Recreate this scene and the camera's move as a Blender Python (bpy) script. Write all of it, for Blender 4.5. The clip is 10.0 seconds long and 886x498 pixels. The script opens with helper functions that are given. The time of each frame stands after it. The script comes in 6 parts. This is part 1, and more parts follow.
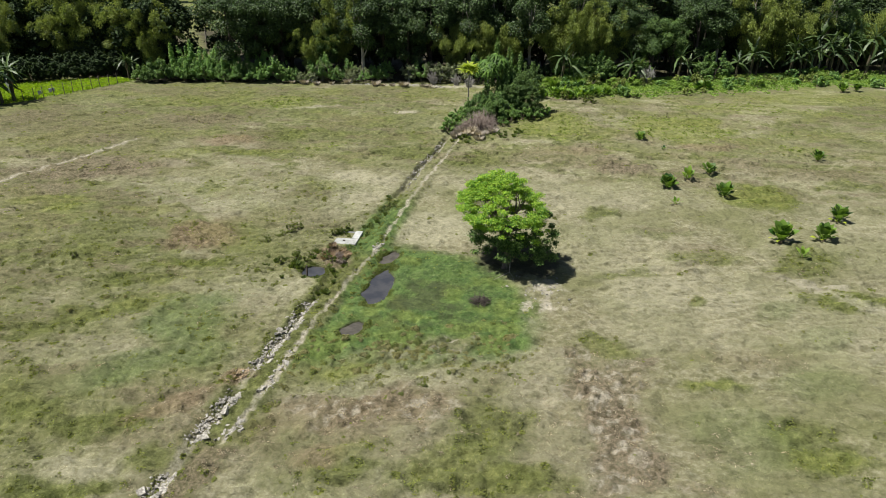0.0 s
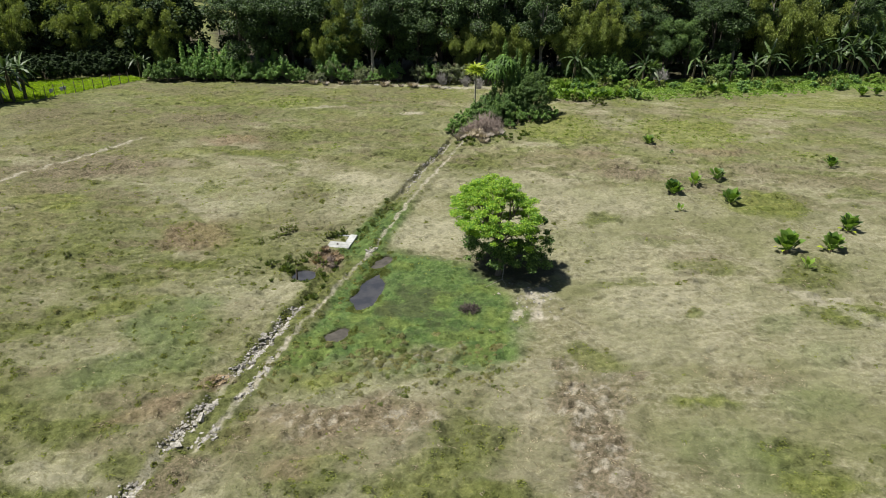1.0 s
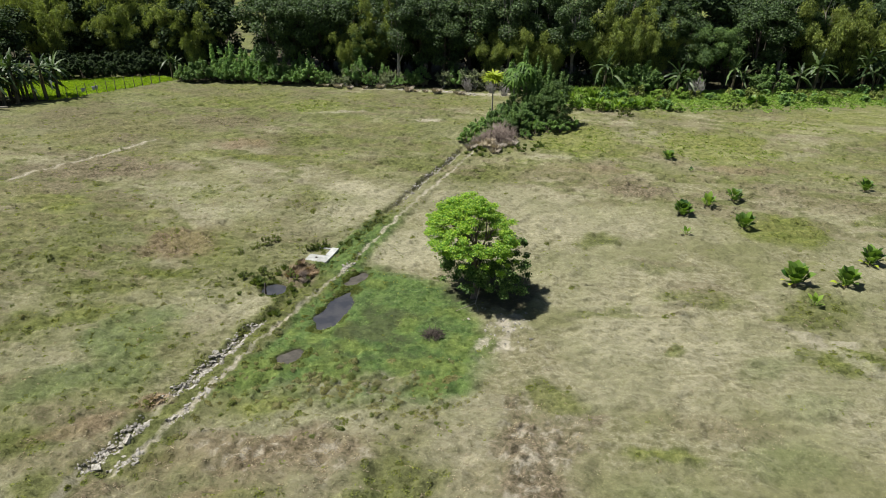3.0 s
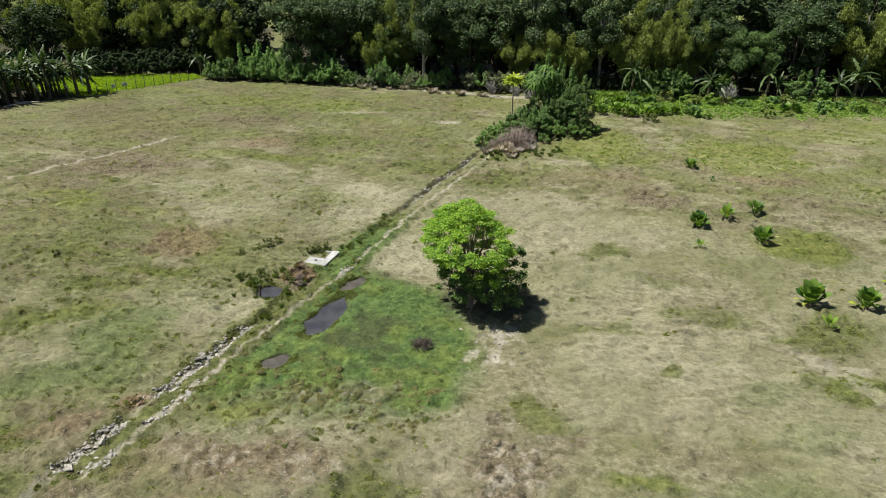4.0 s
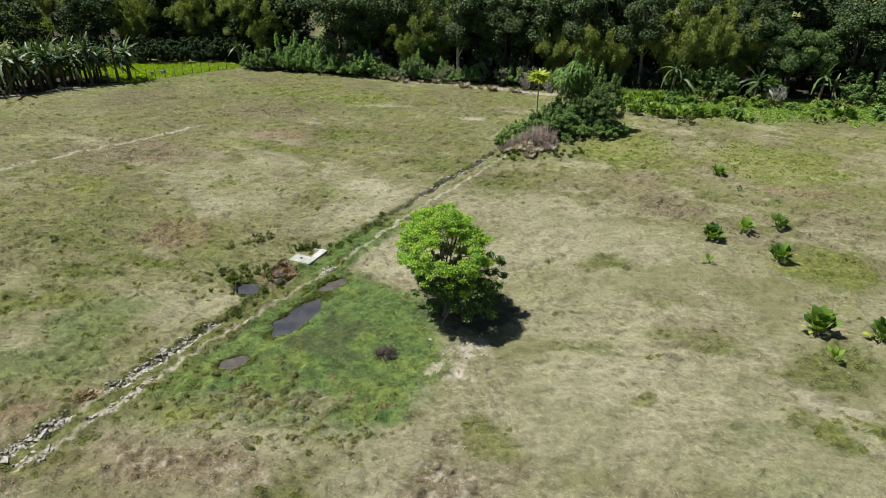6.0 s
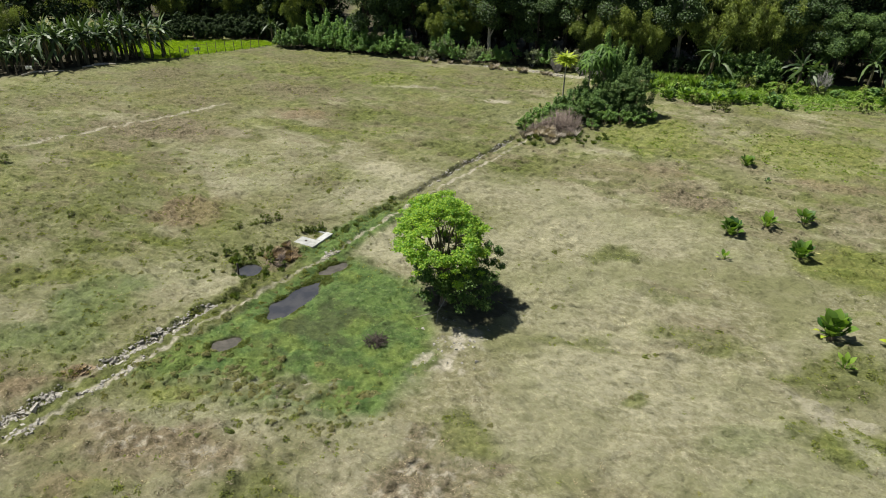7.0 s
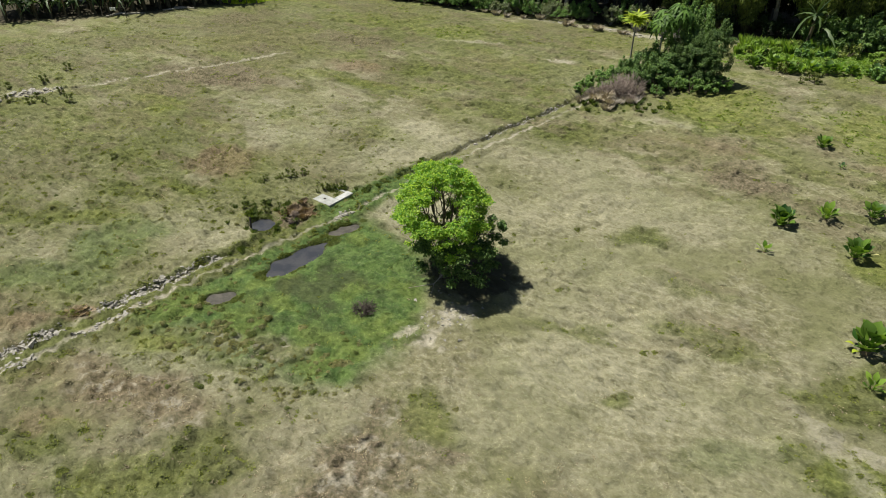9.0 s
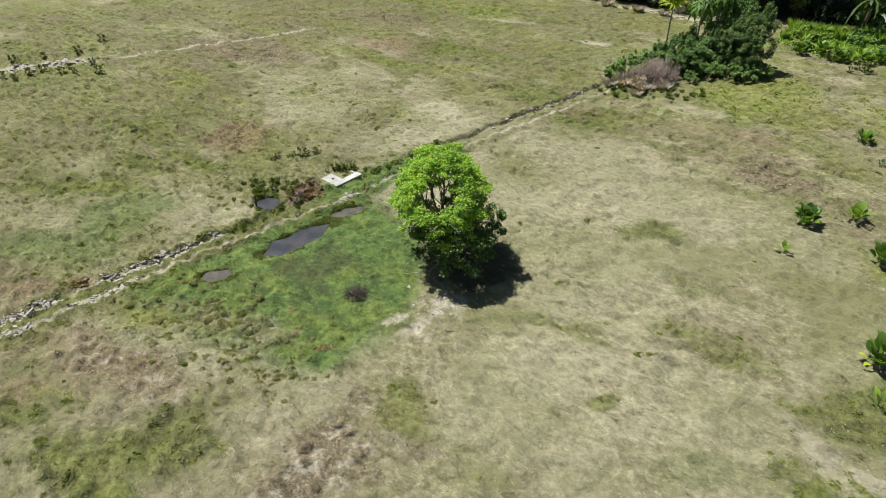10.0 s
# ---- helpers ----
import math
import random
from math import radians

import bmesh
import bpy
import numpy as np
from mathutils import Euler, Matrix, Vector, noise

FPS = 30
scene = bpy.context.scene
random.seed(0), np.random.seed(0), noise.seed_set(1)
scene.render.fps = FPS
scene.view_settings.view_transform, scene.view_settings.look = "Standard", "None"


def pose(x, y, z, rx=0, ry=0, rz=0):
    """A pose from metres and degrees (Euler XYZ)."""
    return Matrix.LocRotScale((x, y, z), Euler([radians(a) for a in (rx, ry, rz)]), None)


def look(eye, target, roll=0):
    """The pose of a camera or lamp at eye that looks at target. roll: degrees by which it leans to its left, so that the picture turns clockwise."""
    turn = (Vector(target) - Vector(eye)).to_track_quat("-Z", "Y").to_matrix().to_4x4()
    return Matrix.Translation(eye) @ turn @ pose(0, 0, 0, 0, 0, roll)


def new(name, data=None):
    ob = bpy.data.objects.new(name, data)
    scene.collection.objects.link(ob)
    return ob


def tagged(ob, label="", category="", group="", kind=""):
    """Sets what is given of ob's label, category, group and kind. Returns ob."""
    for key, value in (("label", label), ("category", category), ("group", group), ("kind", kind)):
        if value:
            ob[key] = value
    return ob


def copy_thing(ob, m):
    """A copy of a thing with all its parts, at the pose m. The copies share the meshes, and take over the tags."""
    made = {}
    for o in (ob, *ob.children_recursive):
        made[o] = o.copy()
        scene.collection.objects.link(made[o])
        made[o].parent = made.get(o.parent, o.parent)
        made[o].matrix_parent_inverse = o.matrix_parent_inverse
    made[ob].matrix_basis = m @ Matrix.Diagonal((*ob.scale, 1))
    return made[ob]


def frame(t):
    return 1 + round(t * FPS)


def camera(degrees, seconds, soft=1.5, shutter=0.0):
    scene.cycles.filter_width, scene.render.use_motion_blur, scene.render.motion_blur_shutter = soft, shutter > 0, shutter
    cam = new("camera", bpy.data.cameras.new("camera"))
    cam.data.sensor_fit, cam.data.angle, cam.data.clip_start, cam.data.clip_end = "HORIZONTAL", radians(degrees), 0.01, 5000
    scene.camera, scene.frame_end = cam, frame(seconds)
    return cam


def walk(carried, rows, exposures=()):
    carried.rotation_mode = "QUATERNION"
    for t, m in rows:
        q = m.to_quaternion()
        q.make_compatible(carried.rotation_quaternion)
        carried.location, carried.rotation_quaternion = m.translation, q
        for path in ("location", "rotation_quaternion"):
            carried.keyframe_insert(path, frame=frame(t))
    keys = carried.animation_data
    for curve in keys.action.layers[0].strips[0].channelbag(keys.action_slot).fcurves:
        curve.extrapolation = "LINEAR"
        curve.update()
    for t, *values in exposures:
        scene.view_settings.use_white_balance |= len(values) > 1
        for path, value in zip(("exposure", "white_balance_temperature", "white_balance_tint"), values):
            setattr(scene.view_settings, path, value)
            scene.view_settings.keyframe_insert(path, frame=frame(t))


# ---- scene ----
cam = camera(68.8, 10.0, 0.88)
PATH = [
    (0, (-0.01, -0.013, 20.957), (-0.399, 1.748, 20.091), 0.3),
    (0.5, (0.67, 0.589, 20.955), (0.255, 2.343, 20.089), 0.3),
    (1, (1.526, 1.287, 20.976), (1.082, 3.034, 20.109), 0.3),
    (1.5, (2.524, 2.085, 21.023), (2.044, 3.822, 20.156), 0.4),
    (2, (3.617, 2.995, 21.078), (3.104, 4.724, 20.212), 0.4),
    (3.5, (6.867, 5.986, 21.318), (6.219, 7.669, 20.453), 0.4),
    (4, (7.822, 6.887, 21.311), (7.122, 8.549, 20.446), 0.5),
    (4.5, (8.718, 7.826, 21.272), (7.969, 9.467, 20.408), 0.5),
    (5, (9.65, 8.772, 21.261), (8.859, 10.392, 20.396), 0.5),
    (6.5, (12.398, 11.769, 21.441), (11.502, 13.307, 20.529), 0.6),
    (7, (13.315, 12.804, 21.509), (12.365, 14.29, 20.565), 0.5),
    (7.5, (14.142, 13.906, 21.572), (13.145, 15.34, 20.595), 0.5),
    (8, (14.919, 15.014, 21.596), (13.877, 16.392, 20.589), 0.4),
    (8.5, (15.666, 16.159, 21.583), (14.58, 17.48, 20.546), 0.4),
    (9, (16.336, 17.32, 21.589), (15.209, 18.583, 20.523), 0.3),
    (9.5, (16.977, 18.557, 21.556), (15.812, 19.76, 20.463), 0.3),
    (10, (17.556, 19.806, 21.517), (16.357, 20.95, 20.397), 0.2),
]
EXPOSURES = [(0, 0.69, 6500, 10), (6.4, 0.69, 6520, 9.5), (7.2, 0.68, 6660, 7.5), (8, 0.64, 6760, 6.5), (9, 0.58, 6700, 7), (9.5, 0.68, 6600, 8.5), (10, 0.79, 6540, 9.5)]
walk(cam, [(t, look(eye, target, roll)) for t, eye, target, roll in PATH], EXPOSURES)

# ---- light ----
SUN_EL, SUN_TO = 64.0, (-0.945, -0.327)
world = bpy.data.worlds.new("sky")
scene.world = world
world.use_nodes = True
wn = world.node_tree
sky = wn.nodes.new("ShaderNodeTexSky")
sky.sky_type = 'NISHITA'
sky.sun_disc = False
sky.sun_elevation = radians(SUN_EL)
sky.sun_rotation = math.atan2(SUN_TO[0], SUN_TO[1])
wn.nodes["Background"].inputs["Strength"].default_value = 0.042
wn.links.new(sky.outputs["Color"], wn.nodes["Background"].inputs["Color"])
sun = new("sun", bpy.data.lights.new("sun", 'SUN'))
sun.data.energy = 5.0
sun.data.angle = radians(0.53)
sun.data.color = (1.0, 0.965, 0.9)
sun.matrix_world = look((SUN_TO[0] * 100, SUN_TO[1] * 100, 100 * math.tan(radians(SUN_EL))), (0, 0, 0))


# ---- numbers in the plane ----
def smooth(a, b, v):
    k = np.clip((v - a) / (b - a), 0, 1)
    return k * k * (3 - 2 * k)


def grain(x, y, seed=0):
    """Smooth lattice noise, 0 to 1, for arrays."""
    xi, yi = np.floor(x).astype(np.int64), np.floor(y).astype(np.int64)
    fx, fy = x - xi, y - yi
    fx, fy = fx * fx * (3 - 2 * fx), fy * fy * (3 - 2 * fy)

    def h(a, b):
        n = (a * 374761393 + b * 668265263 + seed * 974634777) & 0x7fffffff
        n = ((n ^ (n >> 13)) * 1274126177) & 0x7fffffff
        return ((n ^ (n >> 16)) & 0xffff) / 65535.0
    return (h(xi, yi) * (1 - fx) + h(xi + 1, yi) * fx) * (1 - fy) + (h(xi, yi + 1) * (1 - fx) + h(xi + 1, yi + 1) * fx) * fy


def fbm(x, y, seed=0, octaves=4):
    total, amp, norm = 0, 1.0, 0.0
    for o in range(octaves):
        total = total + amp * grain(x * 2 ** o, y * 2 ** o, seed + o * 7)
        norm += amp
        amp *= 0.5
    return total / norm


# ---- the plan of the pasture ----
PATCHES = []


def patch(kind, x, y, rx, ry, turn=0, strength=1.0):
    PATCHES.append((kind, x, y, rx, ry, radians(turn), strength))


patch("B", -49.0, 72.7, 5.4, 2.6, 14, 0.8); patch("G", -51.7, 82.9, 15.2, 5.7, 14, 0.85); patch("Y", -41.8, 83.9, 4.0, 3.1, 14, 0.7)
patch("Y", -55.2, 81.3, 4.8, 2.8, 14, 0.5); patch("B", -69.1, 68.8, 4.3, 3.2, 14, 0.7); patch("B", -56.7, 66.7, 6.8, 2.4, 14, 0.6)
patch("R", -40.1, 65.3, 2.7, 1.6, 14, 0.8); patch("G", -34.6, 69.4, 3.7, 2.7, 14, 1); patch("G", -34.2, 62.0, 5.2, 1.2, 13)
patch("Y", -34.4, 62.0, 4.3, 0.8, 13, 0.6); patch("G", -24.9, 72.0, 6.4, 5.0, 14, 0.8); patch("G", -18.3, 65.8, 3.4, 2.7, 13, 0.9)
patch("S", -39.7, 57.8, 4.7, 1.9, 13, 0.8); patch("S", -30.7, 50.7, 6.5, 5.4, 13); patch("S", -20.6, 53.9, 4.0, 4.0, 13, 0.9)
patch("G", -23.4, 52.0, 2.2, 2.1, 13, 1); patch("B", -23.3, 51.0, 2.0, 1.1, 13, 0.5); patch("B", -46.7, 54.6, 6.3, 3.0, 13, 0.9)
patch("B", -53.1, 51.2, 3.3, 1.4, 13, 0.7); patch("Y", -46.0, 44.6, 3.7, 1.0, 13, 0.7); patch("Y", -35.6, 44.5, 2.2, 0.9, 13, 0.7)
patch("G", -45.5, 44.7, 4.0, 1.2, 13, 0.8); patch("P", -39.1, 41.5, 0.7, 0.4, 13, 0.3); patch("R", -28.4, 41.2, 2.4, 2.2, 13)
patch("B", -28.1, 40.6, 2.0, 1.7, 13, 0.6); patch("G", -36.1, 41.4, 5.5, 1.6, 13, 0.7); patch("G", -37.1, 35.7, 4.6, 1.9, 13, 0.8)
patch("G", -26.5, 36.2, 3.0, 0.8, 13, 1); patch("Y", -26.5, 36.2, 2.6, 0.5, 13, 0.4); patch("G", -28.9, 33.6, 2.7, 0.8, 13, 1)
patch("G", -31.1, 27.0, 1.9, 0.7, 13); patch("G", -29.4, 29.1, 2.3, 0.8, 13); patch("G", -27.9, 31.2, 1.6, 0.7, 13, 1)
patch("G", -31.7, 25.7, 1.3, 0.6, 13, 1); patch("S", -20.3, 33.2, 3.3, 2.2, 13, 0.7); patch("S", -31.0, 37.7, 2.1, 1.0, 13, 0.4)
patch("L", -22.5, 29.4, 2.1, 2.3, 13, 0.95); patch("L", -20.4, 26.4, 1.9, 1.2, 13, 0.7); patch("S", -26.2, 25.2, 3.8, 1.2, 13, 0.6)
patch("B", -26.0, 23.3, 2.3, 0.6, 13, 0.55); patch("B", -31.4, 27.7, 2.1, 0.8, 13, 0.4); patch("G", -21.5, 20.2, 2.2, 1.0, 13, 1)
patch("G", -25.1, 20.4, 1.7, 0.7, 13, 0.9); patch("B", -19.7, 23.1, 2.2, 0.8, 13, 0.8); patch("R", -16.6, 25.2, 0.8, 0.4, 13)
patch("S", -20.5, 17.5, 1.9, 0.7, 13, 0.7); patch("G", -20.5, 16.2, 2.4, 0.6, 13); patch("G", -17.6, 18.4, 0.9, 0.8, 13, 1)
patch("B", -19.5, 19.5, 1.0, 0.5, 13, 0.5); patch("B", -17.4, 21.4, 1.1, 0.8, 13, 0.5); patch("H", -7.3, 24.2, 2.4, 0.8, 13, 0.85)
patch("H", -11.4, 23.5, 1.5, 0.6, 13, 0.6); patch("S", -8.9, 22.5, 1.6, 0.7, 13, 0.4); patch("G", -3.1, 24.0, 1.7, 1.8, 13)
patch("G", -9.0, 19.8, 1.5, 0.6, 13, 1); patch("G", -2.2, 21.0, 2.8, 0.9, 13, 1); patch("Y", -3.0, 21.2, 2.2, 0.5, 13, 0.35)
patch("B", -6.4, 21.5, 1.5, 0.5, 13, 0.4); patch("H", 2.1, 28.5, 1.8, 1.7, 13, 0.8); patch("B", 2.5, 30.2, 1.8, 1.2, 13, 0.5)
patch("H", 2.6, 25.5, 1.4, 1.4, 13); patch("B", 3.4, 22.9, 1.3, 1.1, 13, 0.9); patch("B", 0.8, 31.0, 1.3, 0.8, 13, 0.6)
patch("Y", 2.4, 32.0, 1.1, 0.8, 13, 0.35); patch("G", 2.4, 31.8, 1.2, 1.0, 13, 0.7); patch("S", -2.8, 29.5, 2.3, 1.6, 13, 0.8)
patch("S", -0.6, 27.0, 1.2, 0.9, 13, 0.6); patch("H", 6.6, 22.4, 1.2, 0.4, 13, 0.5); patch("L", 8.8, 25.9, 2.0, 1.6, 13, 0.4)
patch("Y", 7.6, 29.4, 1.3, 0.4, 13, 0.6); patch("G", 7.8, 29.4, 1.4, 0.6, 13, 0.8); patch("G", 11.7, 26.8, 1.3, 0.8, 13, 0.8)
patch("Y", 12.3, 25.0, 1.3, 0.6, 13, 0.7); patch("G", 12.5, 25.3, 1.8, 0.8, 13, 0.8); patch("G", 17.6, 40.8, 2.2, 1.1, 13, 1)
patch("Y", 17.6, 40.8, 1.5, 0.7, 13, 0.5); patch("G", 16.4, 45.1, 1.5, 1.5, 13, 1); patch("G", 9.5, 45.6, 2.1, 0.9, 13, 0.8)
patch("B", 9.2, 47.1, 1.7, 0.8, 13, 0.4); patch("G", 8.3, 38.5, 0.6, 0.4, 13); patch("L", 13.0, 31.1, 1.8, 1.0, 13, 0.4)
patch("B", 10.3, 32.5, 2.5, 0.8, 13, 0.35); patch("G", 3.9, 41.0, 2.3, 0.3, 13, 0.7); patch("S", 2.0, 44.4, 3.8, 2.9, 13, 0.5)
patch("S", 6.6, 34.6, 4.0, 1.8, 13, 0.5); patch("S", -11.2, 45.5, 3.6, 2.6, 13, 0.9); patch("S", 3.7, 47.9, 5.3, 1.9, 13, 0.5)
patch("B", 4.1, 64.9, 2.4, 1.6, 13, 0.9); patch("G", 2.2, 52.9, 1.2, 0.8, 13, 1); patch("Y", 15.9, 60.0, 2.8, 2.3, 13, 0.8)
patch("G", 16.3, 60.3, 3.1, 2.6, 13, 0.9); patch("Y", 23.7, 75.9, 2.5, 1.3, 13, 0.6); patch("B", 23.1, 67.2, 4.5, 1.2, 13, 0.6)
patch("G", 26.9, 83.7, 4.8, 3.0, 14, 0.7); patch("Y", -3.4, 80.6, 3.9, 5.4, 14); patch("Y", 11.0, 83.3, 6.0, 5.4, 14)
patch("S", 2.8, 85.0, 2.6, 3.5, 14, 0.9); patch("Y", 31.5, 104.1, 10.0, 3.3, 14, 0.8); patch("Y", 20.1, 96.2, 7.1, 2.7, 14, 0.6)
patch("G", -10.9, 64.5, 2.9, 2.1, 13, 1); patch("S", -4.8, 72.6, 3.2, 0.9, 14, 0.8); patch("R", 13.2, 74.7, 3.2, 1.1, 13, 0.6)
patch("B", -4.0, 66.2, 4.2, 1.3, 13, 0.5); patch("R", -1.2, 69.5, 3.7, 1.0, 13, 0.4); patch("B", 16.4, 67.8, 3.5, 1.4, 13, 0.35)
patch("G", 6.8, 49.7, 2.7, 0.6, 13, 0.6); patch("B", 6.8, 50.3, 2.3, 0.4, 13, 0.4); patch("S", 21.7, 54.4, 2.8, 4.6, 13, 0.4)
patch("B", -6.6, 24.2, 1.5, 0.8, 47, 0.8); patch("H", -9.1, 23.6, 2.2, 0.7, 47); patch("H", -5.8, 23.8, 1.5, 0.5, 47, 0.7)
patch("G", -3.9, 21.9, 2.7, 1.2, 47); patch("G", -3.0, 24.6, 0.9, 0.5, 47, 1); patch("Y", -3.5, 22.4, 1.4, 0.6, 47, 0.35)
patch("H", 1.5, 28.5, 2.1, 0.9, 47, 0.85); patch("B", 0.6, 31.0, 1.2, 0.6, 47, 0.8); patch("H", 0.2, 31.4, 1.0, 0.3, 47, 0.5)
patch("G", 2.9, 31.7, 1.2, 0.8, 47, 0.7); patch("Y", 2.8, 31.8, 1.0, 0.5, 47, 0.4); patch("B", 4.5, 31.1, 0.8, 0.3, 47, 0.7)
patch("H", 1.9, 26.2, 2.0, 0.5, 47, 0.6); patch("R", -10.2, 20.3, 0.9, 0.5, 47, 0.6); patch("Y", -9.0, 21.1, 0.8, 0.4, 47, 0.5)
patch("S", -1.7, 27.0, 1.8, 0.9, 47, 0.7); patch("G", 8.1, 38.8, 0.6, 0.3, 47); patch("G", 10.7, 45.1, 1.0, 0.7, 47, 0.9)
patch("G", 15.8, 45.5, 1.5, 1.2, 47); patch("L", 13.0, 38.6, 1.8, 0.6, 47, 0.4); patch("R", -18.9, 22.4, 2.2, 0.5, 47, 0.8)
patch("P", 16.2, 42.5, 0.6, 0.3, 47, 0.55); patch("P", 17.3, 42.5, 0.7, 0.3, 47, 0.6); patch("P", 18.0, 42.5, 0.5, 0.3, 47, 0.6)
patch("B", 3.3, 66.2, 2.1, 2.2, 47, 0.7); patch("G", 1.7, 52.7, 1.3, 0.7, 47, 1); patch("G", -10.8, 65.9, 1.7, 1.7, 47, 1)
patch("R", -28.5, 41.0, 2.1, 1.9, 47); patch("G", -24.3, 50.2, 1.7, 1.2, 47, 0.9); patch("B", -24.8, 50.9, 1.9, 1.5, 47, 0.5)
patch("G", 7.0, 49.1, 1.1, 0.6, 47, 0.7); patch("G", 4.6, 41.6, 1.1, 0.4, 47, 0.6); patch("B", 8.6, 44.0, 3.3, 0.6, 47, 0.25)
patch("G", 15.1, 40.8, 0.7, 0.4, 47, 0.8); patch("Y", 16.8, 41.5, 1.1, 0.4, 47, 0.7); patch("S", 5.8, 38.8, 3.4, 2.2, 47, 0.7)
patch("S", 10.0, 39.3, 2.7, 1.3, 47, 0.6); patch("L", -22.3, 24.9, 3.0, 1.1, 47, 0.8); patch("G", -31.3, 38.0, 3.2, 1.7, 47, 0.9)
patch("G", -28.6, 28.5, 4.7, 0.7, 47, 1); patch("Y", -43.5, 43.8, 1.6, 1.4, 47, 0.8); patch("Y", -41.9, 59.2, 3.1, 1.2, 47, 0.6)
patch("B", -48.7, 46.3, 3.5, 2.2, 47, 0.7); patch("S", -34.0, 52.3, 5.9, 3.7, 47); patch("S", -20.7, 46.3, 3.9, 1.4, 47, 0.6)
patch("Y", -59.8, 60.5, 4.3, 2.2, 47, 0.5); patch("Y", -27.7, 65.7, 2.6, 1.4, 47, 0.5); patch("G", -23.5, 64.6, 3.3, 1.6, 47, 0.8)
patch("B", -39.3, 66.5, 3.8, 2.2, 47, 0.5); patch("R", -39.9, 65.0, 2.3, 1.3, 47, 0.7); patch("G", -45.7, 75.7, 8.6, 3.3, 47, 0.8)
patch("Y", -4.4, 79.5, 3.9, 3.4, 47); patch("Y", 2.6, 77.5, 2.4, 1.4, 47, 0.8); patch("G", -45.5, 66.5, 4.0, 1.9, 47, 0.7)
patch("P", -57.9, 34.4, 0.3, 0.4, 47, 0.2); patch("Y", 16.7, 53.6, 1.0, 0.5, 27, 0.5); patch("G", 8.2, 38.6, 0.6, 0.4, 27, 1)
patch("G", 17.0, 47.8, 2.0, 1.8, 27, 1); patch("G", 1.9, 32.0, 1.3, 1.1, 27, 0.7); patch("Y", 1.9, 31.9, 1.1, 0.7, 27, 0.35)
patch("H", 1.0, 29.9, 1.0, 0.8, 27, 0.6); patch("L", 15.2, 35.9, 1.5, 0.8, 27, 0.4); patch("G", -3.5, 30.5, 1.1, 0.3, 27, 0.7)
patch("P", -23.6, 82.6, 1.8, 0.45, 22, 0.8); patch("P", -36.5, 82.0, 3.2, 0.5, 25, 0.5)
patch("P", -29.0, 99.4, 4.0, 0.7, 14, 0.6); patch("P", -38.5, 97.2, 2.6, 0.5, 14, 0.4); patch("P", -20.5, 100.8, 4.0, 0.8, 14, 0.7); patch("P", 16.0, 42.1, 2.4, 0.35, -32, 0.45)
patch("P", 18.6, 40.4, 1.6, 0.4, -32, 0.45); patch("R", -17.0, 39.7, 1.2, 1.1, 20); patch("H", -6.0, 30.3, 1.5, 0.8, 25, 0.9); patch("H", -9.0, 28.3, 1.3, 0.6, 30, 0.6); patch("H", -11.0, 23.4, 1.2, 0.7, 20, 0.7); patch("H", -7.7, 24.1, 1.6, 0.8, 20, 0.8); patch("H", 0.4, 30.5, 0.8, 0.7, 20, 0.7);
patch("G", -6.0, 25.8, 2.0, 1.0, 30, 0.3); patch("G", -4.0, 28.6, 2.2, 1.3, 25, 0.55); patch("G", -3.3, 26.6, 1.6, 1.2, 20, 0.5); patch("S", -9.5, 25.6, 2.6, 1.0, 25, 0.9); patch("S", -6.4, 26.6, 2.0, 0.9, 25, 0.8); patch("R", -11.0, 22.6, 2.6, 1.2, 20, 0.5); patch("R", -7.6, 24.4, 2.4, 1.0, 20, 0.45); patch("G", -14.0, 21.3, 0.6, 0.7, 0, 1); patch("Y", -11.2, 26.6, 1.3, 0.7, 25, 0.9); patch("Y", -5.2, 32.4, 1.2, 0.7, 20, 0.8); patch("Y", -8.8, 29.6, 2.0, 0.7, 25, 0.8)
patch("G", -66.0, 67.5, 8.0, 5.0, 14, 0.85); patch("B", -57.0, 61.5, 6.0, 2.6, 14, 0.7); patch("G", -72.0, 73.0, 6.0, 4.0, 14, 0.8); patch("B", -49.5, 52.0, 4.5, 2.4, 14, 0.9)
patch("G", -28.5, 29.0, 3.2, 1.1, 40, 1); patch("Y", -27.5, 30.0, 2.2, 0.6, 40, 0.5); patch("H", 2.6, 25.0, 1.0, 3.0, 5, 1); patch("H", 1.6, 28.6, 1.0, 1.6, 15, 1)
patch("S", -6.0, 48.0, 5.0, 3.5, 20, 0.55); patch("S", 0.5, 56.0, 6.0, 4.0, 15, 0.55); patch("S", 6.0, 43.0, 4.0, 3.0, 15, 0.55); patch("S", -5.0, 60.0, 5.0, 4.0, 15, 0.55); patch("B", -16.3, 38.9, 0.9, 0.8, 20)

PONDS = [(-12.4, 36.15, 0.78, 2.2, 2), (-12.9, 40.3, 0.6, 1.2, -12), (-12.3, 30.8, 0.58, 0.75, -25), (-17.4, 37.1, 0.8, 0.75, -20)]
WATER = -0.10


def ditch_x(y):
    return np.interp(y, [12, 17.5, 20.5, 25, 30, 34, 50, 59, 69, 80], [-16.4, -16.2, -16.35, -16.1, -16.0, -15.95, -15.8, -15.9, -15.65, -15.7]) + 0.25 * (grain(y * 0.6, y * 0, 3) - 0.5)


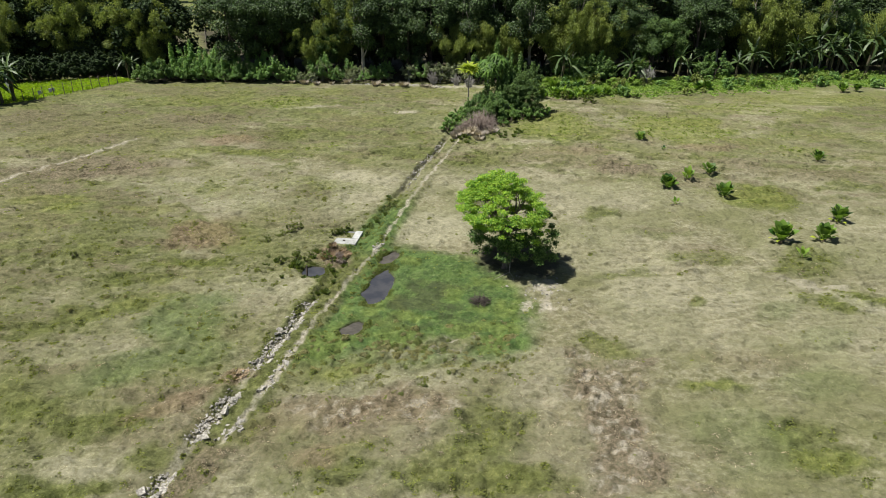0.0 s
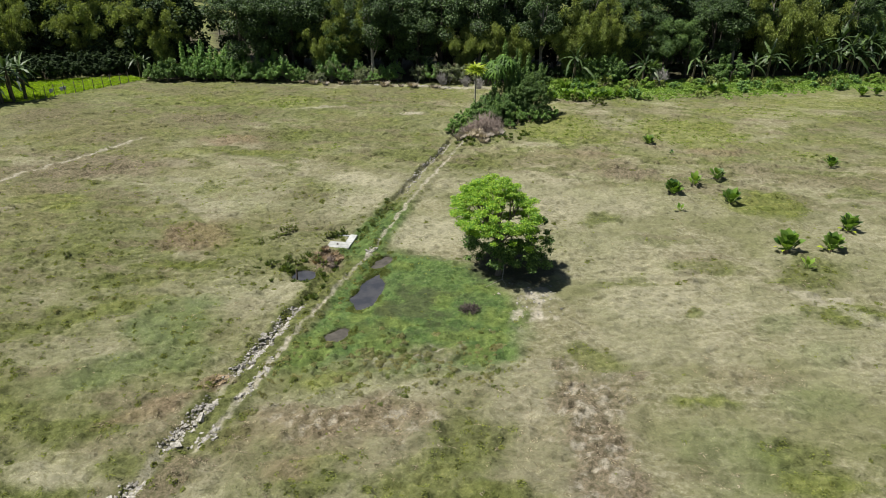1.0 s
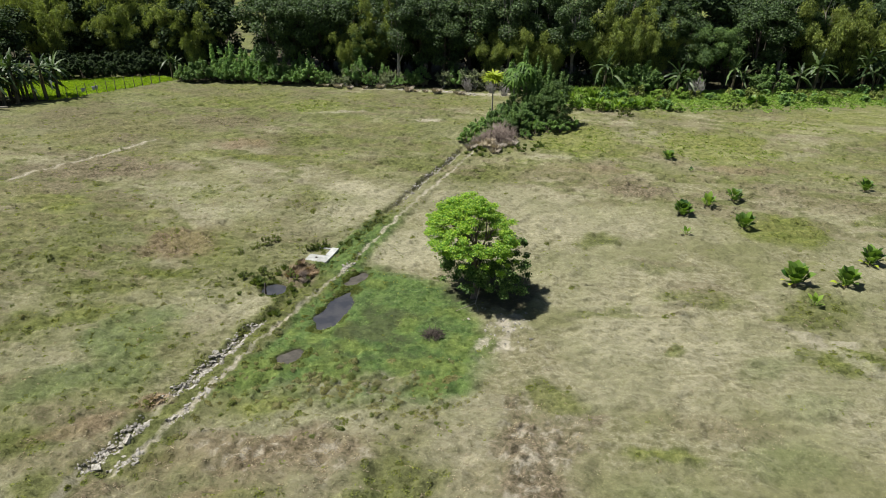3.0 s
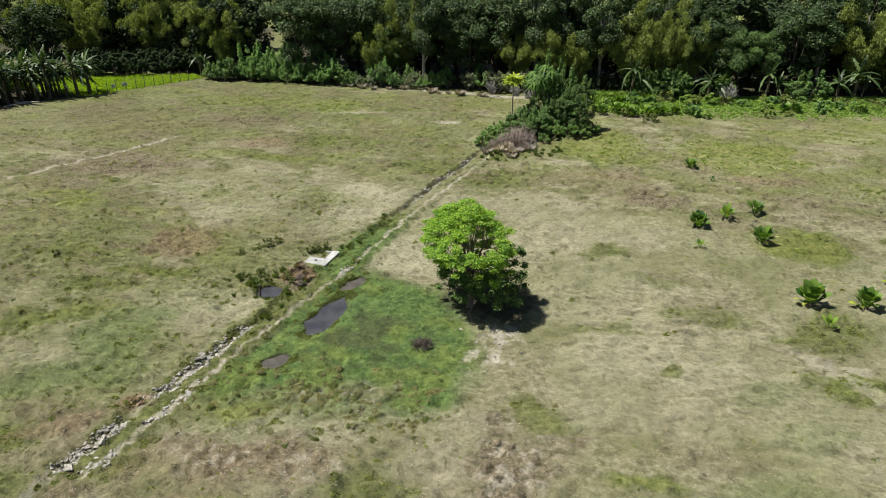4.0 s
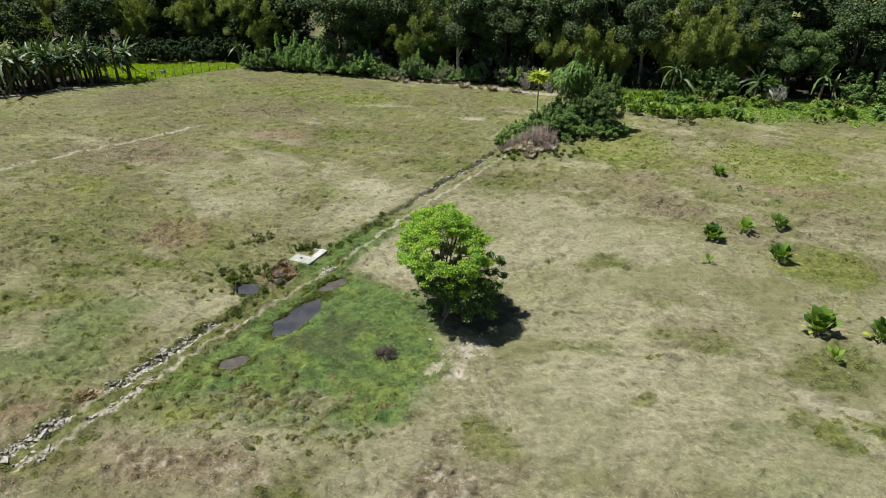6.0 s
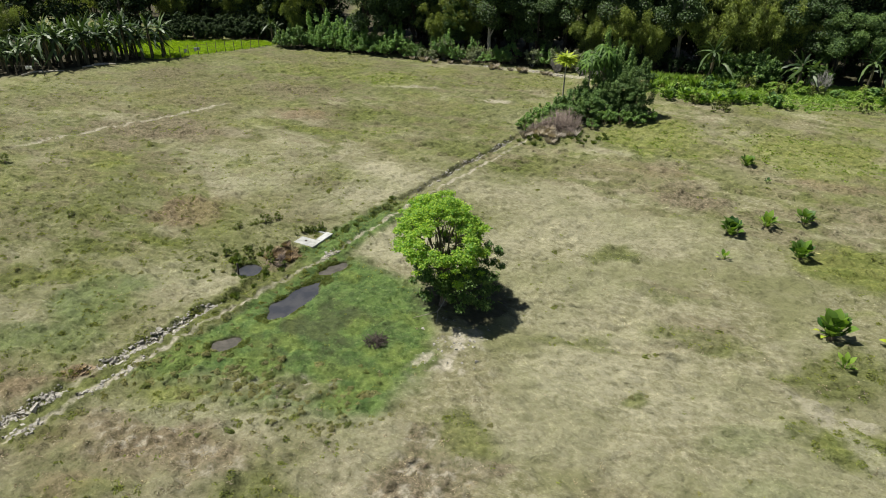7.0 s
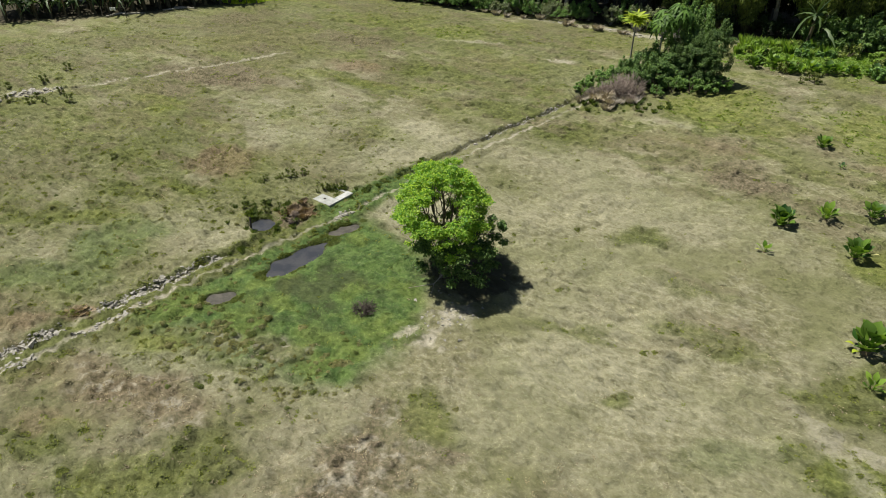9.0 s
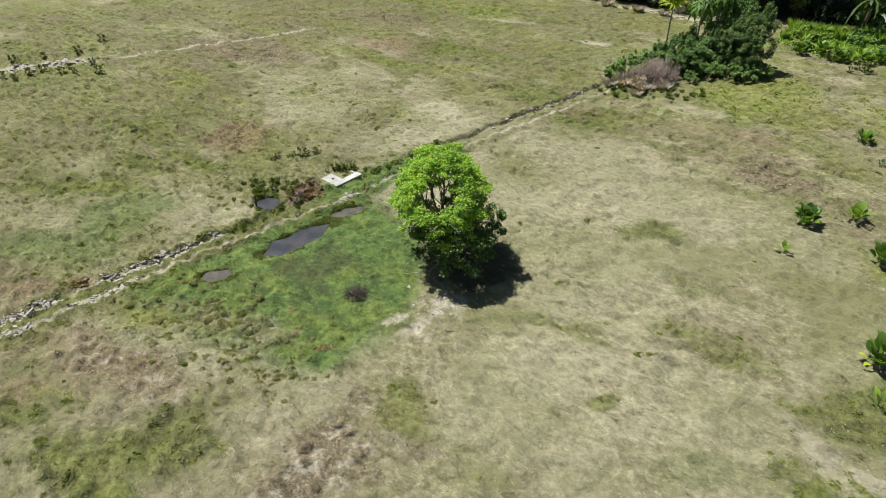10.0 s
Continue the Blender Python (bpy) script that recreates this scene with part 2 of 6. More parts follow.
def path_x(y):
    return np.interp(y, [12, 20, 25, 31, 36.5, 42, 51, 60, 72, 76], [-15.3, -14.9, -14.55, -14.75, -14.45, -14.1, -14.4, -14.25, -14.0, -14.0]) + 0.2 * (grain(y * 0.8, y * 0, 5) - 0.5)


def pond_field(x, y):
    best = np.full(np.shape(x), 9.0)
    w = 0.95 * (fbm(x * 1.0, y * 1.0, 41, 4) - 0.5)
    for px, py, rx, ry, turn in PONDS:
        c, s = math.cos(radians(turn)), math.sin(radians(turn))
        u, v = ((x - px) * c + (y - py) * s) / rx, (-(x - px) * s + (y - py) * c) / ry
        best = np.minimum(best, np.sqrt(u * u + v * v))
    return best + w


def marsh_field(x, y):
    """1 inside the wet green triangle, 0 outside."""
    w = 2.2 * (fbm(x * 0.45, y * 0.45, 17, 4) - 0.5)
    a = smooth(-0.3, 0.5, x + 14.3 + 0.5 * w)
    b = smooth(-0.9, 0.9, (41.9 - y) - 0.13 * (x + 10) + 0.5 * w)
    c = smooth(-1.2, 1.4, (y - 27.2) - 0.30 * (x + 12) + 1.3 * w)
    d = smooth(-0.9, 0.8, -1.8 - x - np.clip(y - 36.0, 0, 9) * 0.85 + 0.8 * w)
    return a * b * c * d


def cover(x, y):
    """What grows or lies at each place, some shade included: eight shares."""
    x, y = np.asarray(x, float), np.asarray(y, float)
    wx, wy = x + 1.5 * (fbm(x * 0.45, y * 0.45, 1) - 0.5), y + 1.5 * (fbm(x * 0.45, y * 0.45, 2) - 0.5)
    rough = fbm(x * 0.9, y * 0.9, 3, 4) - 0.5
    m = {k: np.zeros(x.shape) for k in "LGYBRSPMH"}
    for kind, px, py, rx, ry, turn, strength in PATCHES:
        c, s = math.cos(turn), math.sin(turn)
        near = (np.abs(x - px) < 2.6 * max(rx, ry) + 3) & (np.abs(y - py) < 2.6 * max(rx, ry) + 3)
        if not near.any():
            continue
        dx, dy = wx[near] - px, wy[near] - py
        d = np.sqrt(((dx * c + dy * s) / rx) ** 2 + ((-dx * s + dy * c) / ry) ** 2) + 0.95 * rough[near]
        k = strength * smooth(1.75, 0.65, d)
        m[kind][near] = np.maximum(m[kind][near], k)
    # withered ground: brown stalks with pale bare flecks
    wan = m.pop("H")
    m["B"] = np.maximum(m["B"], 0.95 * wan)
    m["P"] = np.maximum(m["P"], 0.8 * wan * smooth(0.53, 0.66, fbm(x * 2.8, y * 2.8, 33, 3)))
    far = smooth(58, 84, y + 12 * rough)
    quiet = 0.5 + 0.5 * np.maximum(np.maximum(smooth(-14, -22, x), smooth(70, 85, y)), smooth(34, 26, y)) - 0.2 * smooth(-6, 2, x) * smooth(75, 60, y)
    m["G"] = np.maximum(m["G"], quiet * 0.75 * smooth(0.47, 0.64, fbm(x * 0.10, y * 0.15, 9, 5) + 0.10 * smooth(-14, -22, x) + 0.06 * smooth(-42, -58, x) + 0.045 * smooth(34, 26, y) + 0.05 * smooth(8, 14, x) * smooth(48, 40, y) + 0.01 * far) * (0.7 + 0.3 * far))
    m["B"] = np.maximum(m["B"], quiet * 0.4 * smooth(0.52, 0.68, fbm(x * 0.13, y * 0.2, 23, 5)))
    m["S"] = np.maximum(m["S"], 0.35 * smooth(0.50, 0.66, fbm(x * 0.12, y * 0.17, 31, 4)))
    m["Y"] = np.maximum(m["Y"], 0.45 * smooth(0.48, 0.64, fbm(x * 0.16, y * 0.24, 37, 4)) * np.maximum(far, 0.7 * smooth(-16, -26, x)))
    m["G"] = m["G"] * (1 - 0.3 * m["S"])
    m["B"] = m["B"] * (1 - 0.2 * far)
    tufty = np.maximum(smooth(56, 64, y), smooth(-22, -30, x)) * smooth(-8, 2, wood_edge(x) - y + 6)
    m["B"] = np.maximum(m["B"], 0.55 * tufty * smooth(0.53, 0.64, fbm(x * 0.42, y * 0.8, 109, 3)))
    m["G"] = np.maximum(m["G"], 0.75 * tufty * smooth(0.53, 0.63, fbm(x * 0.45, y * 0.85, 111, 3)))
    m["B"] = m["B"] * (1 - 0.4 * m["S"]) * (1 - 0.75 * m["G"] * smooth(40, 32, y))
    wet = marsh_field(x, y)
    for k in "GYBRS":
        m[k] = m[k] * (1 - 0.85 * wet) if k not in "YR" else m[k]
    m["L"] = np.maximum(m["L"] * 0.6, wet * (1 - 0.75 * m["R"]))
    m["Y"] = np.maximum(m["Y"] * (1 - 0.4 * wet), 0.5 * wet * smooth(0.56, 0.70, fbm(x * 0.55, y * 0.55, 43, 4) + 0.12 * smooth(32, 28, y)))
    m["M"] = 0.55 * wet * smooth(0.42, 0.60, fbm(x * 0.7, y * 0.7, 45, 4)) * smooth(1.5, 0.6, np.hypot((x + 8.6) / 3.6, (y - 34.8) / 3.4))
    # withered ground stays brown in the green
    m["B"] = np.maximum(m["B"], 0.85 * wan)
    for k in "GLY":
        m[k] = m[k] * (1 - 0.7 * wan)
    # strip between ditch and path, and the ditch itself
    dd, pp = x - ditch_x(y), x - path_x(y)
    on = smooth(12, 16, y) * smooth(76, 72, y)
    bank = smooth(-1.1, -0.3, dd) * smooth(1.2, 0.2, pp) * on * (1 - 0.75 * smooth(50, 56, y))
    m["G"] = np.maximum(m["G"], bank * 0.9)
    m["L"] = np.maximum(m["L"], bank * smooth(38, 42, y) * smooth(54, 47, y) * 0.9)
    worn = smooth(0.34, 0.62, fbm(x * 0 + 4, y * 0.42, 51, 3))
    edge = 0.25 * (fbm(x * 2.2, y * 2.2, 53, 3) - 0.5)
    m["P"] = np.maximum(m["P"], smooth(0.20, 0.06, np.abs(pp) + edge) * on * (0.55 + 0.45 * worn) * smooth(19.9, 20.7, y))
    m["P"] = np.maximum(m["P"], smooth(0.34, 0.16, np.abs(pp - 0.05) + edge) * smooth(22.8, 24, y) * smooth(27.8, 26.8, y))
    stony = smooth(34, 31, y) + smooth(53, 57, y) * 0.5
    m["P"] = np.maximum(m["P"], smooth(0.42, 0.15, np.abs(dd) + 1.5 * edge) * on * stony * (0.1 + 0.4 * smooth(0.4, 0.6, fbm(y * 0.6, x * 0, 57, 3))))
    # dark line down the middle of the stony ditch
    m["M"] = np.maximum(m["M"], 0.7 * smooth(0.16, 0.06, np.abs(dd) + 0.8 * edge) * on * np.clip(stony, 0, 1) * smooth(19.6, 20.4, y) * (1 - smooth(23.5, 24.1, y) * smooth(25.9, 25.3, y)))
    m["B"] = np.maximum(m["B"], 0.8 * smooth(20.6, 19.6, y) * smooth(1.2, 0.4, np.abs(pp + 0.2) + 1.5 * rough) * on)
    # pale ground below the tree, far track, dry stony channel
    m["P"] = np.maximum(m["P"], 0.95 * smooth(1.3, 0.5, np.hypot((x + 1.8) / 1.5, (y - 37.4) / 2.2) + 2.0 * rough) * smooth(0.38, 0.54, fbm(x * 1.6, y * 1.6, 61, 3)))
    tx = np.interp(y, [40, 45, 52.5, 61, 66], [-55.3, -54.7, -52.8, -50.6, -49.0])
    m["P"] = np.maximum(m["P"], smooth(0.34, 0.10, np.abs(x - tx) + 0.3 * edge) * smooth(39, 44, y) * smooth(65, 61, y))
    gx = np.interp(y, [20, 31.5, 39.4, 42], [-60.5, -58.9, -56.4, -56.0])
    m["P"] = np.maximum(m["P"], smooth(1.4, 0.5, np.abs(x - gx) + 4 * edge) * smooth(40.5, 38.5, y) * 0.85)
    # rice field past the fence, its far edge shaped by the wood's shade
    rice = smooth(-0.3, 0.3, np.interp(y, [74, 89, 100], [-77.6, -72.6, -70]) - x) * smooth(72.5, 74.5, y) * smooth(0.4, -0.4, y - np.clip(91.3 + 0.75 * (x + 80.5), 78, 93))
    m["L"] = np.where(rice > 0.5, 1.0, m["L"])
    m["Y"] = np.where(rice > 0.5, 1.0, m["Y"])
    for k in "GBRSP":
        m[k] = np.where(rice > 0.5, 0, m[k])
    strip = smooth(-13, -5, y - wood_edge(x) + 8 * rough) * smooth(-10, -7, x)
    m["L"] = np.maximum(m["L"], 0.7 * strip)
    m["Y"] = np.maximum(m["Y"], 0.8 * strip)
    # pond mud; litter with painted-in shade below woods, shade tree, left banana grove
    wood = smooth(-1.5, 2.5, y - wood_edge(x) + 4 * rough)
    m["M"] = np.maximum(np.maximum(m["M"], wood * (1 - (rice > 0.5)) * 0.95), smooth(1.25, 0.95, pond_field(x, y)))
    # the shade tree's cast shadow, put into the ground colour with its litter
    m["M"] = np.maximum(m["M"], 0.8 * smooth(1.15, 0.6, np.hypot((x + 3.3) / 3.3, (y - 41.9) / 3.0) + rough))
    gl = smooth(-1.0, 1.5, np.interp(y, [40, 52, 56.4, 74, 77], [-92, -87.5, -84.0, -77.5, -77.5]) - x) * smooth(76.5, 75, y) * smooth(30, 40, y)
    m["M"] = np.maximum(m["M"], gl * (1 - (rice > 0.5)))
    gap = smooth(3.0, 1.6, np.abs((x + 59.6) + (y - 95) * 0.70)) * smooth(103, 108, y)
    field = np.maximum(gap, smooth(150, 156, y)) * (y > 100)
    for k in "MLB":
        m[k] = m[k] * (1 - field)
    m["G"] = np.maximum(m["G"], field * 0.8)
    return m


def wood_edge(x):
    return np.interp(x, [-140, -95, -72, -63, -35, -23, -9, 3.3, 21, 40, 60, 120], [84, 97, 94, 92.5, 99.5, 104, 107, 110, 117, 127, 131, 140])


def height(x, y):
    x, y = np.asarray(x, float), np.asarray(y, float)
    z = 0.5 * (fbm(x * 0.06, y * 0.06, 71, 2) - 0.5) + 0.12 * (fbm(x * 0.5, y * 0.5, 73, 3) - 0.5) + 0.20 * (fbm(x * 1.5, y * 2.1, 75, 2) - 0.5)
    near = smooth(120, 80, y) * smooth(-90, -60, x)
    rx, ry = 0.998 * x + 0.07 * y, -0.07 * x + 0.998 * y
    z = z + near * 0.40 * (fbm(rx * 0.8, ry * 2.4, 77, 2) - 0.5)
    z = z + near * 0.30 * (fbm(rx * 1.4, ry * 3.0, 85, 2) - 0.5) * smooth(75, 50, y)
    m = cover(x, y)
    rank = np.clip(np.maximum(np.maximum(m["B"], m["R"]), np.maximum(0.7 * m["G"], 0.45 * m["L"])), 0, 1) * (1 - m["P"])
    hem = smooth(0.05, 0.4, marsh_field(x, y)) * smooth(34.5, 30, y)
    rank = np.maximum(rank, 1.15 * hem)
    z = z + near * 0.26 * rank * smooth(0.5, 0.74, fbm(x * 1.7, y * 1.7, 79, 2))
    wet = marsh_field(x, y)
    z = z * (1 - 0.4 * wet)
    on = smooth(12, 16, y) * smooth(78, 73, y)
    z = z - 0.26 * smooth(0.5, 0.12, np.abs(x - ditch_x(y))) * on * (1 - 0.5 * smooth(34, 37, y) * smooth(50, 46, y) + 0.5 * smooth(52, 56, y) - 0.85 * smooth(23.5, 24.1, y) * smooth(25.9, 25.3, y) - 0.6 * smooth(18.2, 18.8, y) * smooth(20.4, 19.8, y))
    z = z + 0.10 * smooth(0.9, 0.3, np.abs(x - path_x(y))) * on
    p = pond_field(x, y)
    z = z * smooth(0.9, 1.9, p) - 0.34 * smooth(1.15, 0.75, p)
    z = z * smooth(0.9, 1.8, np.hypot(x + 17.0, y - 42.8))
    z = z * smooth(400, 150, np.abs(y) + np.abs(x) * 0.5)
    return z


def ground_at(x, y):
    """The height of the built ground sheet, between its own corners."""
    i, j = np.clip(np.searchsorted(gx, x) - 1, 0, len(gx) - 2), np.clip(np.searchsorted(gy, y) - 1, 0, len(gy) - 2)
    u, v = (x - gx[i]) / (gx[i + 1] - gx[i]), (y - gy[j]) / (gy[j + 1] - gy[j])
    return (GZ[j, i] * (1 - u) + GZ[j, i + 1] * u) * (1 - v) + (GZ[j + 1, i] * (1 - u) + GZ[j + 1, i + 1] * u) * v


def ground_z(x, y):
    return float(ground_at(np.array([x]), np.array([y]))[0])


# ---- materials ----
def material(name):
    m = bpy.data.materials.new(name)
    m.use_nodes = True
    return m, m.node_tree, m.node_tree.nodes["Principled BSDF"]


def noise_node(nt, scale, detail=4.0, rough=0.6, stretch=None):
    n = nt.nodes.new("ShaderNodeTexNoise")
    n.inputs["Scale"].default_value, n.inputs["Detail"].default_value, n.inputs["Roughness"].default_value = scale, detail, rough
    co = nt.nodes.new("ShaderNodeNewGeometry").outputs["Position"]
    if stretch:
        mp = nt.nodes.new("ShaderNodeMapping")
        mp.inputs["Scale"].default_value = stretch[:3]
        mp.inputs["Rotation"].default_value = (0, 0, radians(stretch[3]))
        nt.links.new(co, mp.inputs["Vector"])
        co = mp.outputs["Vector"]
    nt.links.new(co, n.inputs["Vector"])
    return n.outputs["Fac"]


def ramp(nt, fac, a, b, lo=0.0, hi=1.0):
    n = nt.nodes.new("ShaderNodeMapRange")
    n.interpolation_type = 'SMOOTHSTEP'
    for k, v in (("From Min", a), ("From Max", b), ("To Min", lo), ("To Max", hi)):
        n.inputs[k].default_value = v
    nt.links.new(fac, n.inputs["Value"])
    return n.outputs["Result"]


def math_node(nt, op, a, b):
    n = nt.nodes.new("ShaderNodeMath")
    n.operation = op
    for i, v in enumerate((a, b)):
        if isinstance(v, (int, float)):
            n.inputs[i].default_value = v
        else:
            nt.links.new(v, n.inputs[i])
    return n.outputs[0]


def mix(nt, fac, a, b, mode='MIX'):
    n = nt.nodes.new("ShaderNodeMix")
    n.data_type, n.blend_type = 'RGBA', mode
    for sock, v in ((n.inputs["Factor"], fac), (n.inputs[6], a), (n.inputs[7], b)):
        if isinstance(v, (int, float)):
            sock.default_value = v
        elif isinstance(v, tuple):
            sock.default_value = (*v, 1.0)
        else:
            nt.links.new(v, sock)
    return n.outputs[2]


def bump(nt, fac, strength, distance, shader):
    n = nt.nodes.new("ShaderNodeBump")
    n.inputs["Strength"].default_value, n.inputs["Distance"].default_value = strength, distance
    nt.links.new(fac, n.inputs["Height"])
    nt.links.new(n.outputs["Normal"], shader.inputs["Normal"])


def cover_colour(nt, dirt_shade):
    """The colour of soil and sward, from the shares that the mesh carries."""
    shares = {}
    for attr, keys in (("cover_a", "LGYB"), ("cover_b", "RSPM")):
        n = nt.nodes.new("ShaderNodeAttribute")
        n.attribute_name = attr
        s = nt.nodes.new("ShaderNodeSeparateColor")
        nt.links.new(n.outputs["Color"], s.inputs["Color"])
        for k, o in zip(keys, (s.outputs[0], s.outputs[1], s.outputs[2], n.outputs["Alpha"])):
            shares[k] = o
    fine, mid, broad = noise_node(nt, 5.5, 5, 0.7), noise_node(nt, 1.3, 4, 0.65), noise_node(nt, 0.16, 3, 0.55)
    swath = noise_node(nt, 3.0, 6, 0.72, (0.85, 1.2, 1.0, -25))
    straw = mix(nt, ramp(nt, mid, 0.33, 0.68), DRY_A, DRY_B)
    straw = mix(nt, ramp(nt, swath, 0.47, 0.64, 0, 0.65), straw, STRAW)
    straw = mix(nt, ramp(nt, swath, 0.48, 0.34, 0, 0.55), straw, THATCH)
    straw = mix(nt, ramp(nt, broad, 0.4, 0.62), straw, DRY_C)
    col = mix(nt, math_node(nt, 'MULTIPLY', math_node(nt, 'MULTIPLY', shares["S"], 0.9), ramp(nt, swath, 0.34, 0.54, 0.35, 1.0)), straw, STRAW)

    def lay(col, key, a, b, tex, power=1.0):
        own = mix(nt, ramp(nt, tex, 0.36, 0.66), a, b)
        k = math_node(nt, 'MULTIPLY', shares[key], ramp(nt, fine, 0.22, 0.55, 0.62, 1.0))
        return mix(nt, math_node(nt, 'MULTIPLY', k, power), col, own)
    col = lay(col, "G", OLIVE_A, OLIVE_B, mid, 1.0)
    col = lay(col, "B", BROWN_A, BROWN_B, fine, 0.95)
    col = lay(col, "R", RUST_A, RUST_B, fine, 0.9)
    col = lay(col, "L", LUSH_A, LUSH_B, mid, 1.0)
    col = lay(col, "Y", YELLOW_A, YELLOW_B, mid, 0.62)
    if dirt_shade:
        col = lay(col, "P", PALE_A, PALE_B, fine, 1.0)
        # mud and litter; below trees this colour also holds their shade
        col = lay(col, "M", MUD_SHADE_A, MUD_SHADE_B, fine, 1.0)
    blot = noise_node(nt, 3.2, 4, 0.7)
    much = math_node(nt, 'MAXIMUM', math_node(nt, 'MAXIMUM', shares["B"], shares["R"]), math_node(nt, 'MULTIPLY', math_node(nt, 'MAXIMUM', shares["G"], shares["L"]), 0.75))
    much = math_node(nt, 'ADD', math_node(nt, 'MULTIPLY', much, 0.6), 0.4)
    col = mix(nt, math_node(nt, 'MULTIPLY', ramp(nt, blot, 0.50, 0.34, 0.0, 1.0), much), col, mix(nt, 1.0, col, (0.62, 0.63, 0.54), 'MULTIPLY'))
    col = mix(nt, math_node(nt, 'MULTIPLY', ramp(nt, blot, 0.52, 0.68, 0.0, 1.0), much), col, mix(nt, 1.0, col, (1.40, 1.39, 1.38), 'MULTIPLY'))
    return mix(nt, ramp(nt, fine, 0.3, 0.7, 0.0, 0.4), col, mix(nt, 1.0, col, (0.64, 0.62, 0.58), 'MULTIPLY')), fine, mid


DRY_A, DRY_B, DRY_C, STRAW = (0.188, 0.183, 0.095), (0.264, 0.252, 0.155), (0.188, 0.191, 0.095), (0.372, 0.353, 0.246)
THATCH = (0.14, 0.132, 0.066)
OLIVE_A, OLIVE_B = (0.076, 0.092, 0.025), (0.145, 0.163, 0.050)
YELLOW_A, YELLOW_B = (0.135, 0.170, 0.030), (0.225, 0.250, 0.058)
LUSH_A, LUSH_B = (0.062, 0.110, 0.032), (0.116, 0.184, 0.050)
BROWN_A, BROWN_B = (0.082, 0.067, 0.043), (0.262, 0.213, 0.150)
RUST_A, RUST_B = (0.145, 0.104, 0.060), (0.262, 0.208, 0.135)
PALE_A, PALE_B = (0.31, 0.285, 0.215), (0.47, 0.44, 0.36)
MUD_SHADE_A, MUD_SHADE_B = (0.035, 0.03, 0.02), (0.075, 0.065, 0.045)

GROUND, nt, sh = material("pasture_soil")
colour, fine, mid = cover_colour(nt, True)
nt.links.new(colour, sh.inputs["Base Color"])
sh.inputs["Roughness"].default_value = 0.95
sh.inputs["Specular IOR Level"].default_value = 0.15
bump(nt, math_node(nt, 'ADD', fine, math_node(nt, 'MULTIPLY', noise_node(nt, 3.0, 6, 0.72, (0.85, 1.2, 1.0, -25)), 1.5)), 1.0, 0.16, sh)

GRASS, nt, sh = material("grass_blades")
colour, fine, mid = cover_colour(nt, False)
isl = nt.nodes.new("ShaderNodeNewGeometry").outputs["Random Per Island"]
colour = mix(nt, ramp(nt, isl, 0, 0.45, 0.6, 0), colour, mix(nt, 1.0, colour, (0.54, 0.55, 0.50), 'MULTIPLY'))
colour = mix(nt, ramp(nt, isl, 0.6, 1, 0, 0.8), colour, mix(nt, 1.0, colour, (1.55, 1.54, 1.50), 'MULTIPLY'))
nt.links.new(colour, sh.inputs["Base Color"])
sh.inputs["Roughness"].default_value = 0.8
sh.inputs["Specular IOR Level"].default_value = 0.15
lie, up, own = nt.nodes.new("ShaderNodeAttribute"), nt.nodes.new("ShaderNodeVectorMath"), nt.nodes.new("ShaderNodeNewGeometry")
lie.attribute_name = "lie"
up.operation = 'MULTIPLY_ADD'
nt.links.new(own.outputs["Normal"], up.inputs[0])
up.inputs[1].default_value = (0.3, 0.3, 0.3)
nt.links.new(lie.outputs["Vector"], up.inputs[2])
level = nt.nodes.new("ShaderNodeVectorMath")
level.operation = 'NORMALIZE'
nt.links.new(up.outputs[0], level.inputs[0])
nt.links.new(level.outputs[0], sh.inputs["Normal"])



def leaf_material(name, dark, light, translucent=0.35, rough=0.45):
    m, nt, sh = material(name)
    g = math_node(nt, 'ADD', nt.nodes.new("ShaderNodeNewGeometry").outputs["Random Per Island"], nt.nodes.new("ShaderNodeObjectInfo").outputs["Random"])
    col = mix(nt, math_node(nt, 'FRACT', g, 0.0), dark, light)
    col = mix(nt, ramp(nt, noise_node(nt, 0.55, 3, 0.6), 0.35, 0.65, 0, 0.6), col, mix(nt, 1.0, col, (1.22, 1.15, 0.85), 'MULTIPLY'))
    col = mix(nt, ramp(nt, noise_node(nt, 9, 3, 0.6), 0.4, 0.7, 0, 0.35), col, mix(nt, 1.0, col, (0.7, 0.72, 0.7), 'MULTIPLY'))
    nt.links.new(col, sh.inputs["Base Color"])
    sh.inputs["Roughness"].default_value = rough
    sh.inputs["Specular IOR Level"].default_value = 0.35
    tr = nt.nodes.new("ShaderNodeBsdfTranslucent")
    nt.links.new(mix(nt, 1.0, col, (1.25, 1.3, 0.6), 'MULTIPLY'), tr.inputs["Color"])
    ms = nt.nodes.new("ShaderNodeMixShader")
    ms.inputs[0].default_value = translucent
    nt.links.new(sh.outputs[0], ms.inputs[1])
    nt.links.new(tr.outputs[0], ms.inputs[2])
    nt.links.new(ms.outputs[0], nt.nodes["Material Output"].inputs["Surface"])
    return m


